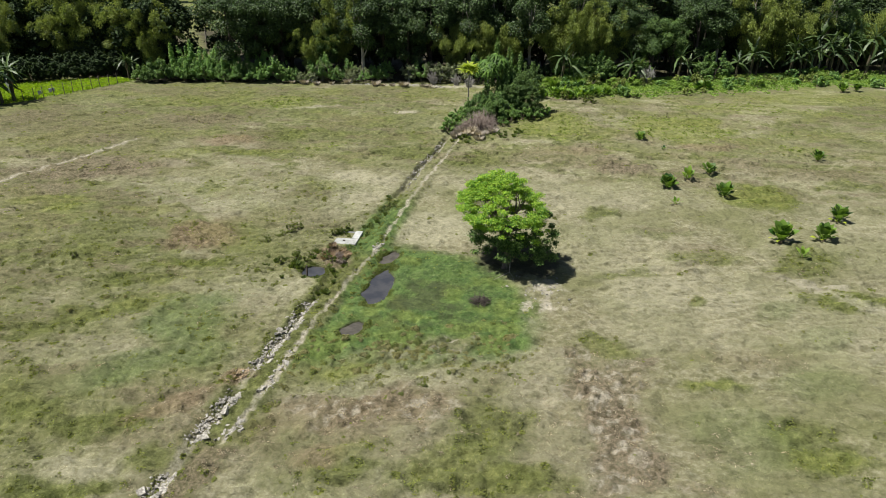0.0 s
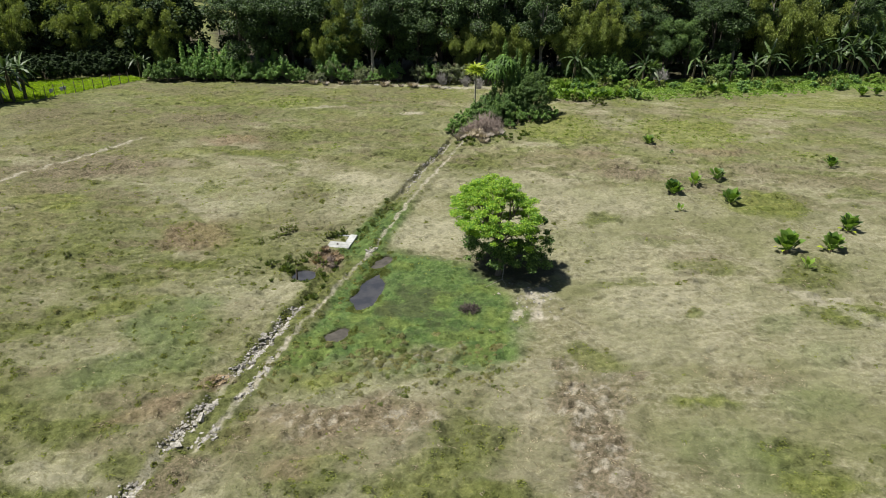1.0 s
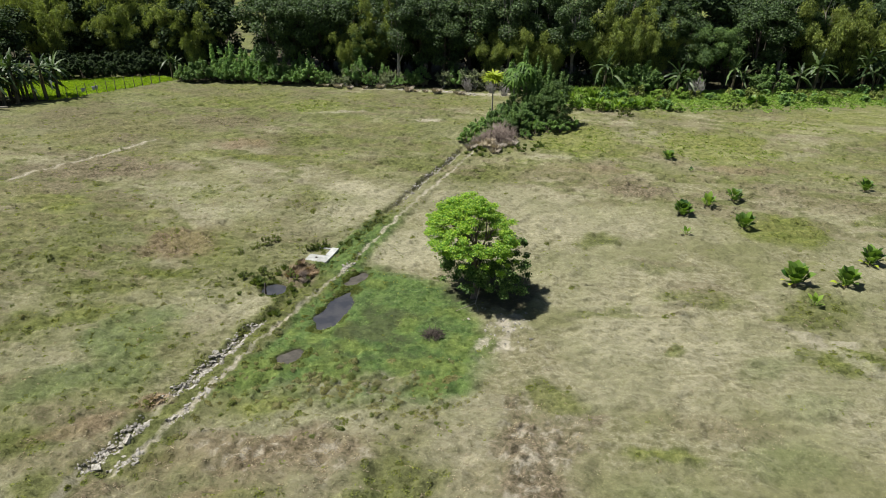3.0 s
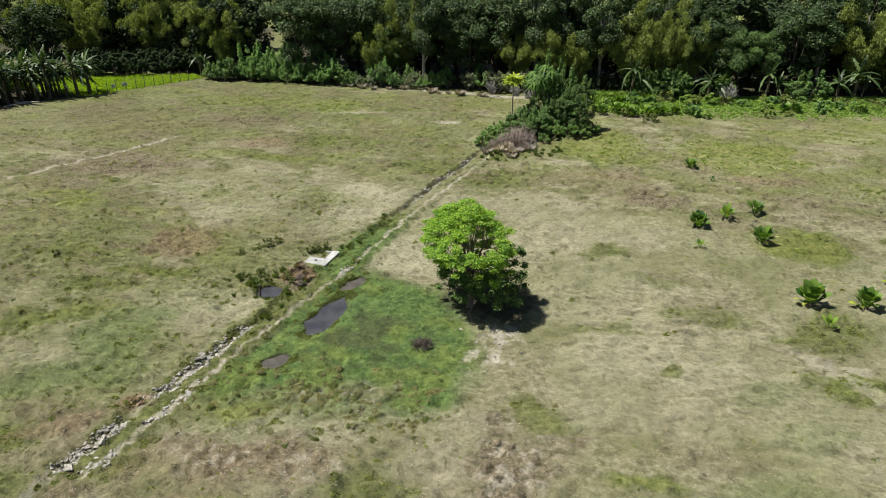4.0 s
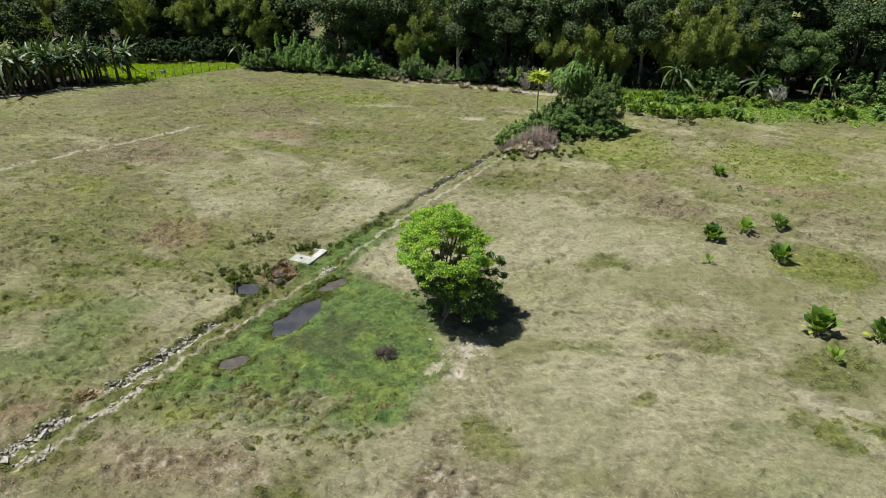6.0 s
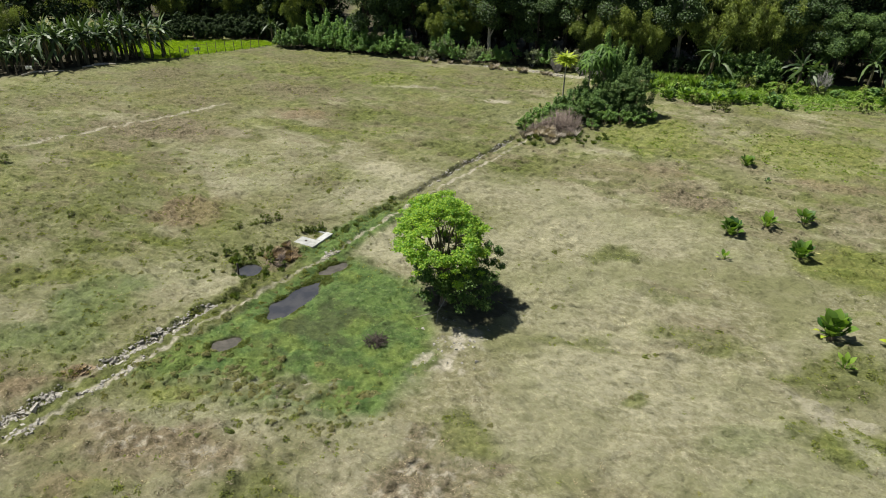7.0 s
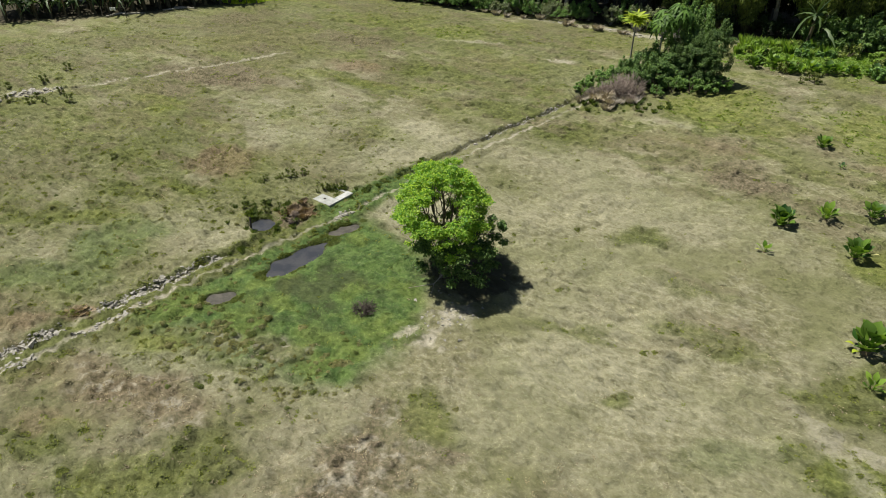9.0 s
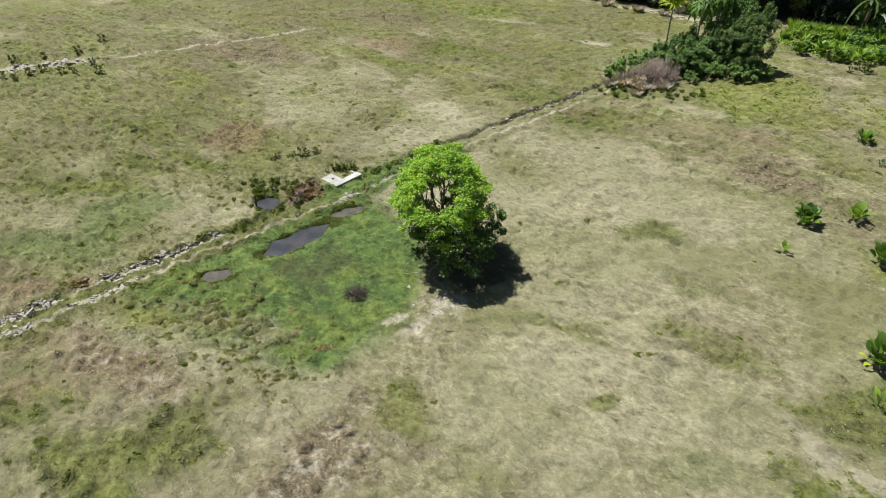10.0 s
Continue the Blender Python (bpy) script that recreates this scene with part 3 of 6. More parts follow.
def solid(name, a, b, scale=6.0, rough=0.85, relief=0.02, stretch=None):
    m, nt, sh = material(name)
    n = noise_node(nt, scale, 5, 0.65, stretch)
    big = noise_node(nt, scale * 0.18, 3, 0.5)
    col = mix(nt, ramp(nt, n, 0.32, 0.68), a, b)
    rnd = nt.nodes.new("ShaderNodeObjectInfo").outputs["Random"]
    col = mix(nt, ramp(nt, rnd, 0, 1, 0, 0.4), col, mix(nt, 1.0, col, (0.68, 0.67, 0.66), 'MULTIPLY'))
    col = mix(nt, ramp(nt, big, 0.4, 0.65, 0, 0.4), col, mix(nt, 1.0, col, (0.62, 0.62, 0.58), 'MULTIPLY'))
    nt.links.new(col, sh.inputs["Base Color"])
    sh.inputs["Roughness"].default_value = rough
    sh.inputs["Specular IOR Level"].default_value = 0.25
    bump(nt, n, 0.7, relief, sh)
    return m


BARK = solid("grey_brown_bark", (0.11, 0.085, 0.06), (0.24, 0.20, 0.155), 7, 0.9, 0.03, (1, 1, 0.25, 0))
PALE_BARK = solid("pale_bark", (0.25, 0.22, 0.18), (0.42, 0.39, 0.33), 7, 0.9, 0.02, (1, 1, 0.3, 0))
DRY_STEM = solid("dry_banana_stem", (0.13, 0.10, 0.06), (0.26, 0.21, 0.12), 5, 0.8, 0.02, (1, 1, 0.2, 0))
# stem colour darkened to hold the shade under the banana leaves
BANANA_STEM = solid("shade_toned_banana_stem", (0.045, 0.042, 0.026), (0.13, 0.115, 0.07), 5, 0.8, 0.02, (1, 1, 0.2, 0))
TWIG = solid("dead_twigs", (0.21, 0.165, 0.14), (0.40, 0.33, 0.285), 5, 0.9, 0.01)
TWIG_GREY = solid("grey_dead_twigs", (0.24, 0.225, 0.21), (0.40, 0.385, 0.36), 5, 0.9, 0.01)
TWIG_DARK = solid("dark_wet_twigs", (0.05, 0.04, 0.035), (0.12, 0.10, 0.085), 6, 0.9, 0.01)
STONE = solid("weathered_limestone", (0.15, 0.142, 0.123), (0.44, 0.42, 0.37), 7, 0.92, 0.03)
CONCRETE = solid("weathered_concrete", (0.30, 0.31, 0.30), (0.44, 0.45, 0.43), 3, 0.85, 0.006)
POST = solid("weathered_post", (0.10, 0.085, 0.065), (0.21, 0.185, 0.15), 9, 0.9, 0.01, (1, 1, 0.2, 0))
WIRE = solid("rusty_wire", (0.10, 0.07, 0.05), (0.18, 0.13, 0.10), 20, 0.6, 0.002)
SACK = solid("woven_plastic_sack", (0.35, 0.37, 0.40), (0.52, 0.54, 0.56), 8, 0.6, 0.01)
ROOFING = solid("pale_metal_roofing", (0.55, 0.60, 0.64), (0.72, 0.75, 0.77), 2, 0.45, 0.004)
WALLING = solid("plastered_block_wall", (0.40, 0.38, 0.34), (0.55, 0.53, 0.48), 4, 0.9, 0.006)
DEAD_LEAF = solid("dead_banana_leaf", (0.20, 0.145, 0.075), (0.36, 0.285, 0.16), 6, 0.8, 0.01)
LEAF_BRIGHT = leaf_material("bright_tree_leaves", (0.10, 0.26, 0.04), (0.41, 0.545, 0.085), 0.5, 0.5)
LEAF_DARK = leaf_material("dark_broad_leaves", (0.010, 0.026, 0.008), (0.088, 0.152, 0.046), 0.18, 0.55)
# bark darkened to hold the shade of overhanging crowns
DARK_BARK = solid("shade_toned_bark", (0.04, 0.033, 0.025), (0.10, 0.085, 0.066), 7, 0.9, 0.03, (1, 1, 0.25, 0))
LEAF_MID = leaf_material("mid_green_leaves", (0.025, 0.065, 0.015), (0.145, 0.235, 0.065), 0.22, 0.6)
LEAF_BAMBOO = leaf_material("bamboo_leaves", (0.075, 0.112, 0.028), (0.33, 0.395, 0.115), 0.3, 0.6)
# the wood's inner shade is put into this leaf colour
LEAF_SHADE = leaf_material("shade_toned_leaves", (0.007, 0.018, 0.006), (0.05, 0.085, 0.028), 0.15, 0.9)
CULM = solid("bamboo_culms", (0.05, 0.055, 0.02), (0.13, 0.13, 0.05), 5, 0.6, 0.004, (1, 1, 0.2, 0))
LEAF_HEDGE = leaf_material("shrub_leaves", (0.07, 0.165, 0.05), (0.28, 0.43, 0.16), 0.42, 0.65)
LEAF_BUSH = leaf_material("bush_leaves", (0.04, 0.10, 0.026), (0.20, 0.315, 0.095), 0.3, 0.6)
LEAF_PAPAYA = leaf_material("papaya_leaves", (0.03, 0.075, 0.012), (0.14, 0.26, 0.05), 0.35, 0.6)
LEAF_VINE = leaf_material("thicket_vine_leaves", (0.05, 0.12, 0.025), (0.23, 0.37, 0.10), 0.35, 0.55)
LEAF_HAY = leaf_material("dry_hay_blades", (0.30, 0.265, 0.225), (0.47, 0.42, 0.37), 0.08, 0.9)
LEAF_RUST = leaf_material("rusty_dry_blades", (0.19, 0.135, 0.09), (0.34, 0.26, 0.19), 0.2, 0.9)
LEAF_REED = leaf_material("dark_reed_blades", (0.05, 0.08, 0.022), (0.15, 0.20, 0.06), 0.35, 0.7)
LEAF_GREY = leaf_material("grey_green_leaves", (0.08, 0.11, 0.06), (0.29, 0.33, 0.20), 0.3, 0.7)
LEAF_TARO = leaf_material("glossy_large_leaves", (0.014, 0.052, 0.009), (0.16, 0.27, 0.045), 0.3, 0.45)
LEAF_TARO_YOUNG = leaf_material("young_large_leaves", (0.08, 0.17, 0.02), (0.22, 0.34, 0.055), 0.35, 0.5)
LEAF_YELLOW = leaf_material("yellowing_leaves", (0.22, 0.31, 0.025), (0.39, 0.46, 0.05), 0.35, 0.5)
LEAF_CREAM = leaf_material("faded_cream_leaf", (0.45, 0.42, 0.16), (0.62, 0.58, 0.28), 0.3, 0.5)
LEAF_BANANA = leaf_material("banana_leaves", (0.016, 0.038, 0.012), (0.090, 0.142, 0.050), 0.25, 0.48)
LEAF_WEED = leaf_material("weed_leaves", (0.078, 0.108, 0.027), (0.175, 0.205, 0.06), 0.35, 0.8)
LEAF_TUSSOCK = leaf_material("coarse_tussock_blades", (0.155, 0.16, 0.072), (0.30, 0.292, 0.158), 0.45, 0.9)
DRY_WEED = leaf_material("dry_grey_weeds", (0.17, 0.138, 0.10), (0.44, 0.39, 0.32), 0.25, 0.9)
LEAF_RICE = leaf_material("young_rice", (0.20, 0.32, 0.02), (0.33, 0.45, 0.035), 0.45, 0.6)
LEAF_RANK = leaf_material("rank_field_weeds", (0.11, 0.21, 0.032), (0.29, 0.41, 0.10), 0.4, 0.6)
LEAF_OLIVE = leaf_material("olive_field_weeds", (0.11, 0.135, 0.036), (0.22, 0.245, 0.075), 0.4, 0.9)

WATER_MAT, nt, sh = material("murky_pond_water")
col = mix(nt, ramp(nt, noise_node(nt, 0.9, 4, 0.6), 0.35, 0.65), (0.034, 0.036, 0.042), (0.055, 0.055, 0.058))
nt.links.new(col, sh.inputs["Base Color"])
sh.inputs["Roughness"].default_value = 0.08
sh.inputs["IOR"].default_value = 1.33
bump(nt, noise_node(nt, 3.5, 3, 0.5), 0.12, 0.02, sh)

MUD_WATER, nt, sh = material("shallow_muddy_water")
col = mix(nt, ramp(nt, noise_node(nt, 1.6, 5, 0.7), 0.35, 0.65), (0.036, 0.033, 0.027), (0.075, 0.068, 0.055))
nt.links.new(col, sh.inputs["Base Color"])
sh.inputs["Roughness"].default_value = 0.7
sh.inputs["Specular IOR Level"].default_value = 0.3
bump(nt, noise_node(nt, 6, 4, 0.6), 0.3, 0.02, sh)


# ---- building helpers ----
def mesh_of(name, verts, faces, mat, smooth_shade=False):
    """A mesh from arrays of places and of triangles or quads."""
    verts, faces = np.asarray(verts, np.float32), np.asarray(faces, np.int32)
    me = bpy.data.meshes.new(name)
    n, k = faces.shape
    me.vertices.add(len(verts))
    me.vertices.foreach_set("co", verts.ravel())
    me.loops.add(n * k)
    me.loops.foreach_set("vertex_index", faces.ravel())
    me.polygons.add(n)
    me.polygons.foreach_set("loop_start", np.arange(0, n * k, k, dtype=np.int32))
    me.polygons.foreach_set("use_smooth", np.full(n, smooth_shade))
    me.update(calc_edges=True)
    me.materials.append(mat)
    return me


def give_cover(me, x, y):
    m = cover(x, y)
    for attr, keys in (("cover_a", "LGYB"), ("cover_b", "RSPM")):
        a = me.attributes.new(attr, 'FLOAT_COLOR', 'POINT')
        a.data.foreach_set("color", np.stack([m[k] for k in keys], 1).astype(np.float32).ravel())
    return m


def part(name, me, parent, label="", m=None):
    """One mesh object under a thing or a part."""
    ob = new(name, me)
    ob.parent = parent
    if m is not None:
        ob.matrix_basis = m
    return tagged(ob, label)


def thing(name, label, category, group="", kind="", m=None):
    ob = new(name)
    ob.empty_display_size = 0.3
    if m is not None:
        ob.matrix_basis = m
    return tagged(ob, label, category, group, kind)


def at(x, y, turn=0.0, size=1.0, sink=0.03, tall=1.0):
    return Matrix.LocRotScale((x, y, ground_z(x, y) - sink), Euler((0, 0, radians(turn))), (size, size, size * tall))


def put(ob, m):
    """A copy of a thing at the pose m, its size taken from m."""
    c = copy_thing(ob, m)
    c.matrix_basis = m
    return c


def tube(points, radii, sides=7):
    """Places and quads of a bent, tapering stem."""
    pts = [Vector(p) for p in points]
    verts, faces = [], []
    for i, p in enumerate(pts):
        d = (pts[min(i + 1, len(pts) - 1)] - pts[max(i - 1, 0)]).normalized()
        a = d.orthogonal().normalized()
        if abs(d.z) > 0.5:
            a = (Vector((1, 0, 0)) - d * d.x).normalized()
        b = d.cross(a)
        for s in range(sides):
            w = 2 * math.pi * s / sides
            verts.append(p + (a * math.cos(w) + b * math.sin(w)) * radii[i])
    for i in range(len(pts) - 1):
        for s in range(sides):
            t = (s + 1) % sides
            faces.append((i * sides + s, i * sides + t, (i + 1) * sides + t, (i + 1) * sides + s))
    end = (len(pts) - 1) * sides
    faces.append(tuple(end + k * sides // 4 for k in range(4)))
    return [tuple(v) for v in verts], faces


def join(pieces):
    verts, faces = [], []
    for v, f in pieces:
        n = len(verts)
        verts += list(v)
        faces += [tuple(i + n for i in q) for q in f]
    return verts, faces


def stem_mesh(name, pieces, mat):
    v, f = join(pieces)
    return mesh_of(name, v, f, mat, True)


def bent(a, b, sag, rng, n=5, wander=0.06):
    """Points on a bowed line from a to b."""
    a, b = np.array(a, float), np.array(b, float)
    length = np.linalg.norm(b - a)
    out = []
    for i in range(n + 1):
        t = i / n
        p = a + (b - a) * t + np.array([0, 0, sag * length * 4 * t * (1 - t)])
        if 0 < i < n:
            p = p + rng.normal(0, wander * length, 3)
        out.append(tuple(p))
    return out


def leaf_arrays(rng, pos, out, size, wide=0.34, droop=0.25, flat=0.5, outward=0.6, stray=0.55):
    """A folded pointed leaf at each place: four corners, two triangles."""
    n = len(pos)
    nor = out * outward + rng.normal(0, stray, (n, 3)) + np.array([0, 0, flat])
    nor /= np.linalg.norm(nor, axis=1)[:, None]
    ax = out * 0.7 + rng.normal(0, 0.6, (n, 3)) + np.array([0, 0, -droop])
    ax -= nor * (ax * nor).sum(1)[:, None]
    ax /= np.linalg.norm(ax, axis=1)[:, None] + 1e-6
    side = np.cross(nor, ax)
    s = (size * rng.uniform(0.6, 1.3, n))[:, None]
    base, tip = pos - ax * s * 0.45, pos + ax * s * 0.55 - nor * s * 0.12
    left, right = pos + side * s * wide + nor * s * 0.10, pos - side * s * wide + nor * s * 0.10
    verts = np.stack([base, left, tip, right], 1).reshape(-1, 3)
    i = np.arange(n)[:, None] * 4
    faces = np.concatenate([i + [0, 2, 1], i + [0, 3, 2]])
    return verts, faces


def leaf_cloud(name, rng, n, blobs, size, mat, wide=0.34, droop=0.25, flat=0.5, shell=0.2, outward=0.6, stray=0.55):
    """Leaves on and in a set of uneven clumps."""
    blobs = np.array(blobs, float)
    area = (blobs[:, 3] * blobs[:, 4] + blobs[:, 3] * blobs[:, 5] + blobs[:, 4] * blobs[:, 5])
    pick = rng.choice(len(blobs), n, p=area / area.sum())
    d = rng.normal(0, 1, (n, 3))
    d /= np.linalg.norm(d, axis=1)[:, None]
    r = 1 - np.abs(rng.normal(0, shell, n)) + rng.normal(0, 0.06, n)
    b = blobs[pick]
    pos = b[:, :3] + d * b[:, 3:] * r[:, None]
    keep = pos[:, 2] > 0.05
    v, f = leaf_arrays(rng, pos[keep], d[keep], size, wide, droop, flat, outward, stray)
    return mesh_of(name, v, f, mat)


def clumps(rng, n, centre, radii, size, dome=0.0, low=-1.0):
    """Clump centres on an uneven egg, with their own radii."""
    out = []
    while len(out) < n:
        d = rng.normal(0, 1, 3)
        d /= np.linalg.norm(d)
        if d[2] < low:
            continue
        r = rng.uniform(0.55, 0.95)
        s = size * (0.4 + 0.8 * rng.rand() ** 1.5)
        out.append((*(np.array(centre) + d * np.array(radii) * r), s, s, s * rng.uniform(0.55, 0.85)))
    return out


# ---- ground ----
def steps(*runs):
    """Rising numbers: (from, to, gap) one run after another."""
    out = []
    for a, b, gap in runs:
        out += list(np.linspace(a, b, max(2, int((b - a) / gap)), endpoint=False))
    return np.array(out + [runs[-1][1]])


gx = steps((-2500, -400, 300), (-400, -130, 27), (-130, -92, 2.5), (-92, -60, 0.8), (-60, -30, 0.4), (-30, -20, 0.25), (-20, 24, 0.12), (24, 28, 0.3), (28, 60, 0.9), (60, 130, 7), (130, 400, 27), (400, 2500, 300))
gy = steps((-2500, -300, 300), (-300, -20, 28), (-20, 10, 2.0), (10, 16, 0.4), (16, 46, 0.12), (46, 76, 0.32), (76, 112, 0.6), (112, 160, 2.4), (160, 400, 24), (400, 3500, 300))
X, Y = np.meshgrid(gx, gy)
X, Y = X.ravel(), Y.ravel()
nx = len(gx)
ids = (np.arange(len(gy) - 1)[:, None] * nx + np.arange(nx - 1)[None]).ravel()
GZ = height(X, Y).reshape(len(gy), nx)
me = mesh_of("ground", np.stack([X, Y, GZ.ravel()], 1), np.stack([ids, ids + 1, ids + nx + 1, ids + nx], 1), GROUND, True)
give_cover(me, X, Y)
ground = tagged(new("ground", me), "dry grazed pasture with olive, brown and lush green patches", "ground", kind="structure")

# ponds
for px, py, rx, ry, turn in PONDS:
    rng = np.random.RandomState(int(ry * 100))
    n = 40
    w = np.arange(n) * 2 * math.pi / n
    r = 1.45 + 0.05 * np.sin(3 * w + px)
    c, s = math.cos(radians(turn)), math.sin(radians(turn))
    u, v = rx * r * np.cos(w), ry * r * np.sin(w)
    vs = np.stack([px + u * c - v * s, py + u * s + v * c, np.full(n, WATER)], 1)
    vs = np.concatenate([vs, [[px, py, WATER]]])
    fs = [(i, (i + 1) % n, n) for i in range(n)]
    tagged(new("pond", mesh_of("pond", vs, fs, MUD_WATER if rx < 0.7 else WATER_MAT, True)), "murky dark grey pond water in the wet grass", "pond", "ponds beside the footpath", "structure")


# ---- sward ----
def sward(name, label, n, x0, x1, y0, y1, blades, long, wide, seed, gate=None, spread=0.12, steep=1.0):
    rng = np.random.RandomState(seed)
    x, y = rng.uniform(x0, x1, n), rng.uniform(y0, y1, n)
    m = cover(x, y)
    keep = (m["P"] < 0.2 + 0.3 * rng.rand(n)) & (m["M"] < 0.5) & (pond_field(x, y) > 1.1)
    if gate is not None:
        keep &= gate(x, y)
    x, y = x[keep], y[keep]
    lush = np.maximum(m["L"], 0.5 * m["Y"])[keep]
    n = len(x)
    flow = 6.28 * 1.4 * fbm(x * 0.35, y * 0.5, 81, 2) + 1.2
    parts_v = []
    for b in range(blades):
        bx, by = x + rng.normal(0, spread, n), y + rng.normal(0, spread, n)
        a = flow + rng.normal(0, 1.1 + 1.0 * lush, n)
        length = long * rng.uniform(0.5, 1.25, n)
        rise = np.radians(rng.uniform(4, 28, n) * steep * (1 + 0.6 * lush))
        z = ground_at(bx, by) - 0.01
        ca, sa = np.cos(a), np.sin(a)
        w = wide * rng.uniform(0.6, 1.3, n)
        p0 = np.stack([bx - sa * w, by + ca * w, z], 1)
        p1 = np.stack([bx + sa * w, by - ca * w, z], 1)
        p2 = np.stack([bx + ca * length * np.cos(rise), by + sa * length * np.cos(rise), z + length * np.sin(rise)], 1)
        parts_v.append(np.stack([p0, p1, p2], 1))
    v = np.concatenate(parts_v).reshape(-1, 3)
    f = np.arange(len(v)).reshape(-1, 3)
    me = mesh_of(name, v, f, GRASS)
    root = np.repeat(v[::3], 3, axis=0)
    give_cover(me, root[:, 0], root[:, 1])
    # matted grass takes the light as the ground that it lies on
    e, px, py = 0.1, v[::3, 0], v[::3, 1]
    lie = np.stack([(ground_at(px - e, py) - ground_at(px + e, py)) / (2 * e), (ground_at(px, py - e) - ground_at(px, py + e)) / (2 * e), np.ones(len(px))], 1)
    lie /= np.linalg.norm(lie, axis=1)[:, None]
    me.attributes.new("lie", 'FLOAT_VECTOR', 'POINT').data.foreach_set("vector", np.repeat(lie, 3, axis=0).astype(np.float32).ravel())
    return tagged(new(name, me), label, "grass", kind="stuff")


sward("grass", "short matted dry pasture grass", 150000, -40, 27, 15, 62, 4, 0.16, 0.017, 5, None, 0.10)
sward("far_grass", "patchy dry and green pasture grass farther off", 46000, -80, 48, 62, 108, 4, 0.3, 0.05, 6, lambda x, y: y < wood_edge(x) + 1, 0.2, 0.6)
sward("side_grass", "patchy olive pasture grass", 22000, -80, -40, 22, 62, 4, 0.28, 0.04, 7, None, 0.2, 0.6)


def rosettes(name, label, category, n, x0, x1, y0, y1, chance, leaves, leaf, mat, seed, wide=0.3, flat=1.1, shore=1.1):
    """Low weeds strewn where the plan lets them grow."""
    rng = np.random.RandomState(seed)
    x, y = rng.uniform(x0, x1, n), rng.uniform(y0, y1, n)
    keep = (rng.rand(n) < chance(x, y, cover(x, y))) & (pond_field(x, y) > shore)
    grown = np.repeat(rng.uniform(0.45, 1.5, keep.sum()), leaves)
    x, y = np.repeat(x[keep], leaves), np.repeat(y[keep], leaves)
    a, r = rng.uniform(0, 6.28, len(x)), grown * leaf * 1.1 * np.sqrt(rng.rand(len(x)))
    x, y = x + r * np.cos(a), y + r * np.sin(a)
    pos = np.stack([x, y, ground_at(x, y) + leaf * rng.uniform(0.05, 0.32, len(x))], 1)
    out = np.stack([np.cos(a), np.sin(a), np.full(len(x), 0.4)], 1)
    v, f = leaf_arrays(rng, pos, out, leaf * (0.4 + 0.6 * grown), wide, 0.0, flat)
    return tagged(new(name, mesh_of(name, v, f, mat)), label, category, kind="stuff")


rosettes("field_weeds", "low dark green weeds strewn through the olive grass", "weeds", 26000, -40, 27, 15, 62, lambda x, y, m: np.clip(m["G"] * 0.5 + m["L"] * 0.08 + 0.01, 0, 1) * smooth(0.42, 0.6, fbm(x * 1.2, y * 1.2, 91, 3)), 9, 0.12, LEAF_OLIVE, 8, 0.3, 1.3)
rosettes("hummocks", "small dark green hummocks in the olive grass", "weeds", 7000, -40, 27, 15, 62, lambda x, y, m: 0.34 * m["G"] * smooth(60, 40, y) + 0.01 * m["S"], 34, 0.15, LEAF_OLIVE, 16, 0.24, 1.3)
rosettes("hem_tussocks", "coarse brownish tufts along the wet ground's edge", "weeds", 3000, -15, -1, 21, 34, lambda x, y, m: 0.3 * smooth(2.6, 0.6, np.abs(y - 28.0 - 0.3 * (x + 9))) * smooth(0.44, 0.6, fbm(x * 1.0, y * 1.0, 107, 3)), 34, 0.115, LEAF_TUSSOCK, 19, 0.24, 1.2)
rosettes("dry_weeds", "dry grey-brown weed stalks in the dead patches", "weeds", 42000, -40, 27, 15, 62, lambda x, y, m: np.clip(m["B"] * 0.55 + 0.4 * m["R"] + 0.008, 0, 1) * smooth(64, 50, y) * smooth(0.40, 0.58, fbm(x * 1.1, y * 1.1, 93, 3)), 9, 0.115, DRY_WEED, 9, 0.16, 1.8)
rosettes("far_weeds", "olive weeds strewn over the farther pasture", "weeds", 4200, -80, 48, 55, 106, lambda x, y, m: np.clip(m["G"] * 0.5 + 0.35 * m["Y"] + 0.25 * m["B"] + 0.012, 0, 1) * (0.6 + 0.4 * smooth(78, 86, y)) * smooth(56, 62, y + 8 * smooth(-30, -40, x)) * smooth(0.42, 0.6, fbm(x * 0.6, y * 0.6, 95, 3)) * (y < wood_edge(x)), 14, 0.17, LEAF_OLIVE, 10, 0.3, 2.2)
rosettes("side_weeds", "olive weeds on the far side of the pasture", "weeds", 4000, -80, -40, 24, 60, lambda x, y, m: np.clip(m["G"] * 0.6 + 0.03, 0, 1) * smooth(0.42, 0.6, fbm(x * 0.7, y * 0.7, 97, 3)), 14, 0.17, LEAF_OLIVE, 12, 0.3, 2.2)
rosettes("rank_weeds", "rank bright green growth along the wood's edge", "weeds", 21000, -10, 50, 88, 132, lambda x, y, m: smooth(-13, -4, y - wood_edge(x) + 5 * (fbm(x * 0.3, y * 0.3, 99, 3) - 0.5)) * (y < wood_edge(x) + 2), 10, 0.36, LEAF_RANK, 13, 0.28, 0.4)
rosettes("meadow_weeds", "bright yellow-green leafy patches in the farther pasture", "weeds", 15000, -60, 42, 64, 100, lambda x, y, m: 0.75 * smooth(0.35, 0.7, m["Y"]) * smooth(0.42, 0.58, fbm(x * 0.8, y * 0.8, 105, 3)) * (y < wood_edge(x)), 8, 0.2, leaf_material("meadow_leaves", (0.11, 0.16, 0.03), (0.22, 0.28, 0.062), 0.3, 0.8), 17, 0.3, 1.2)
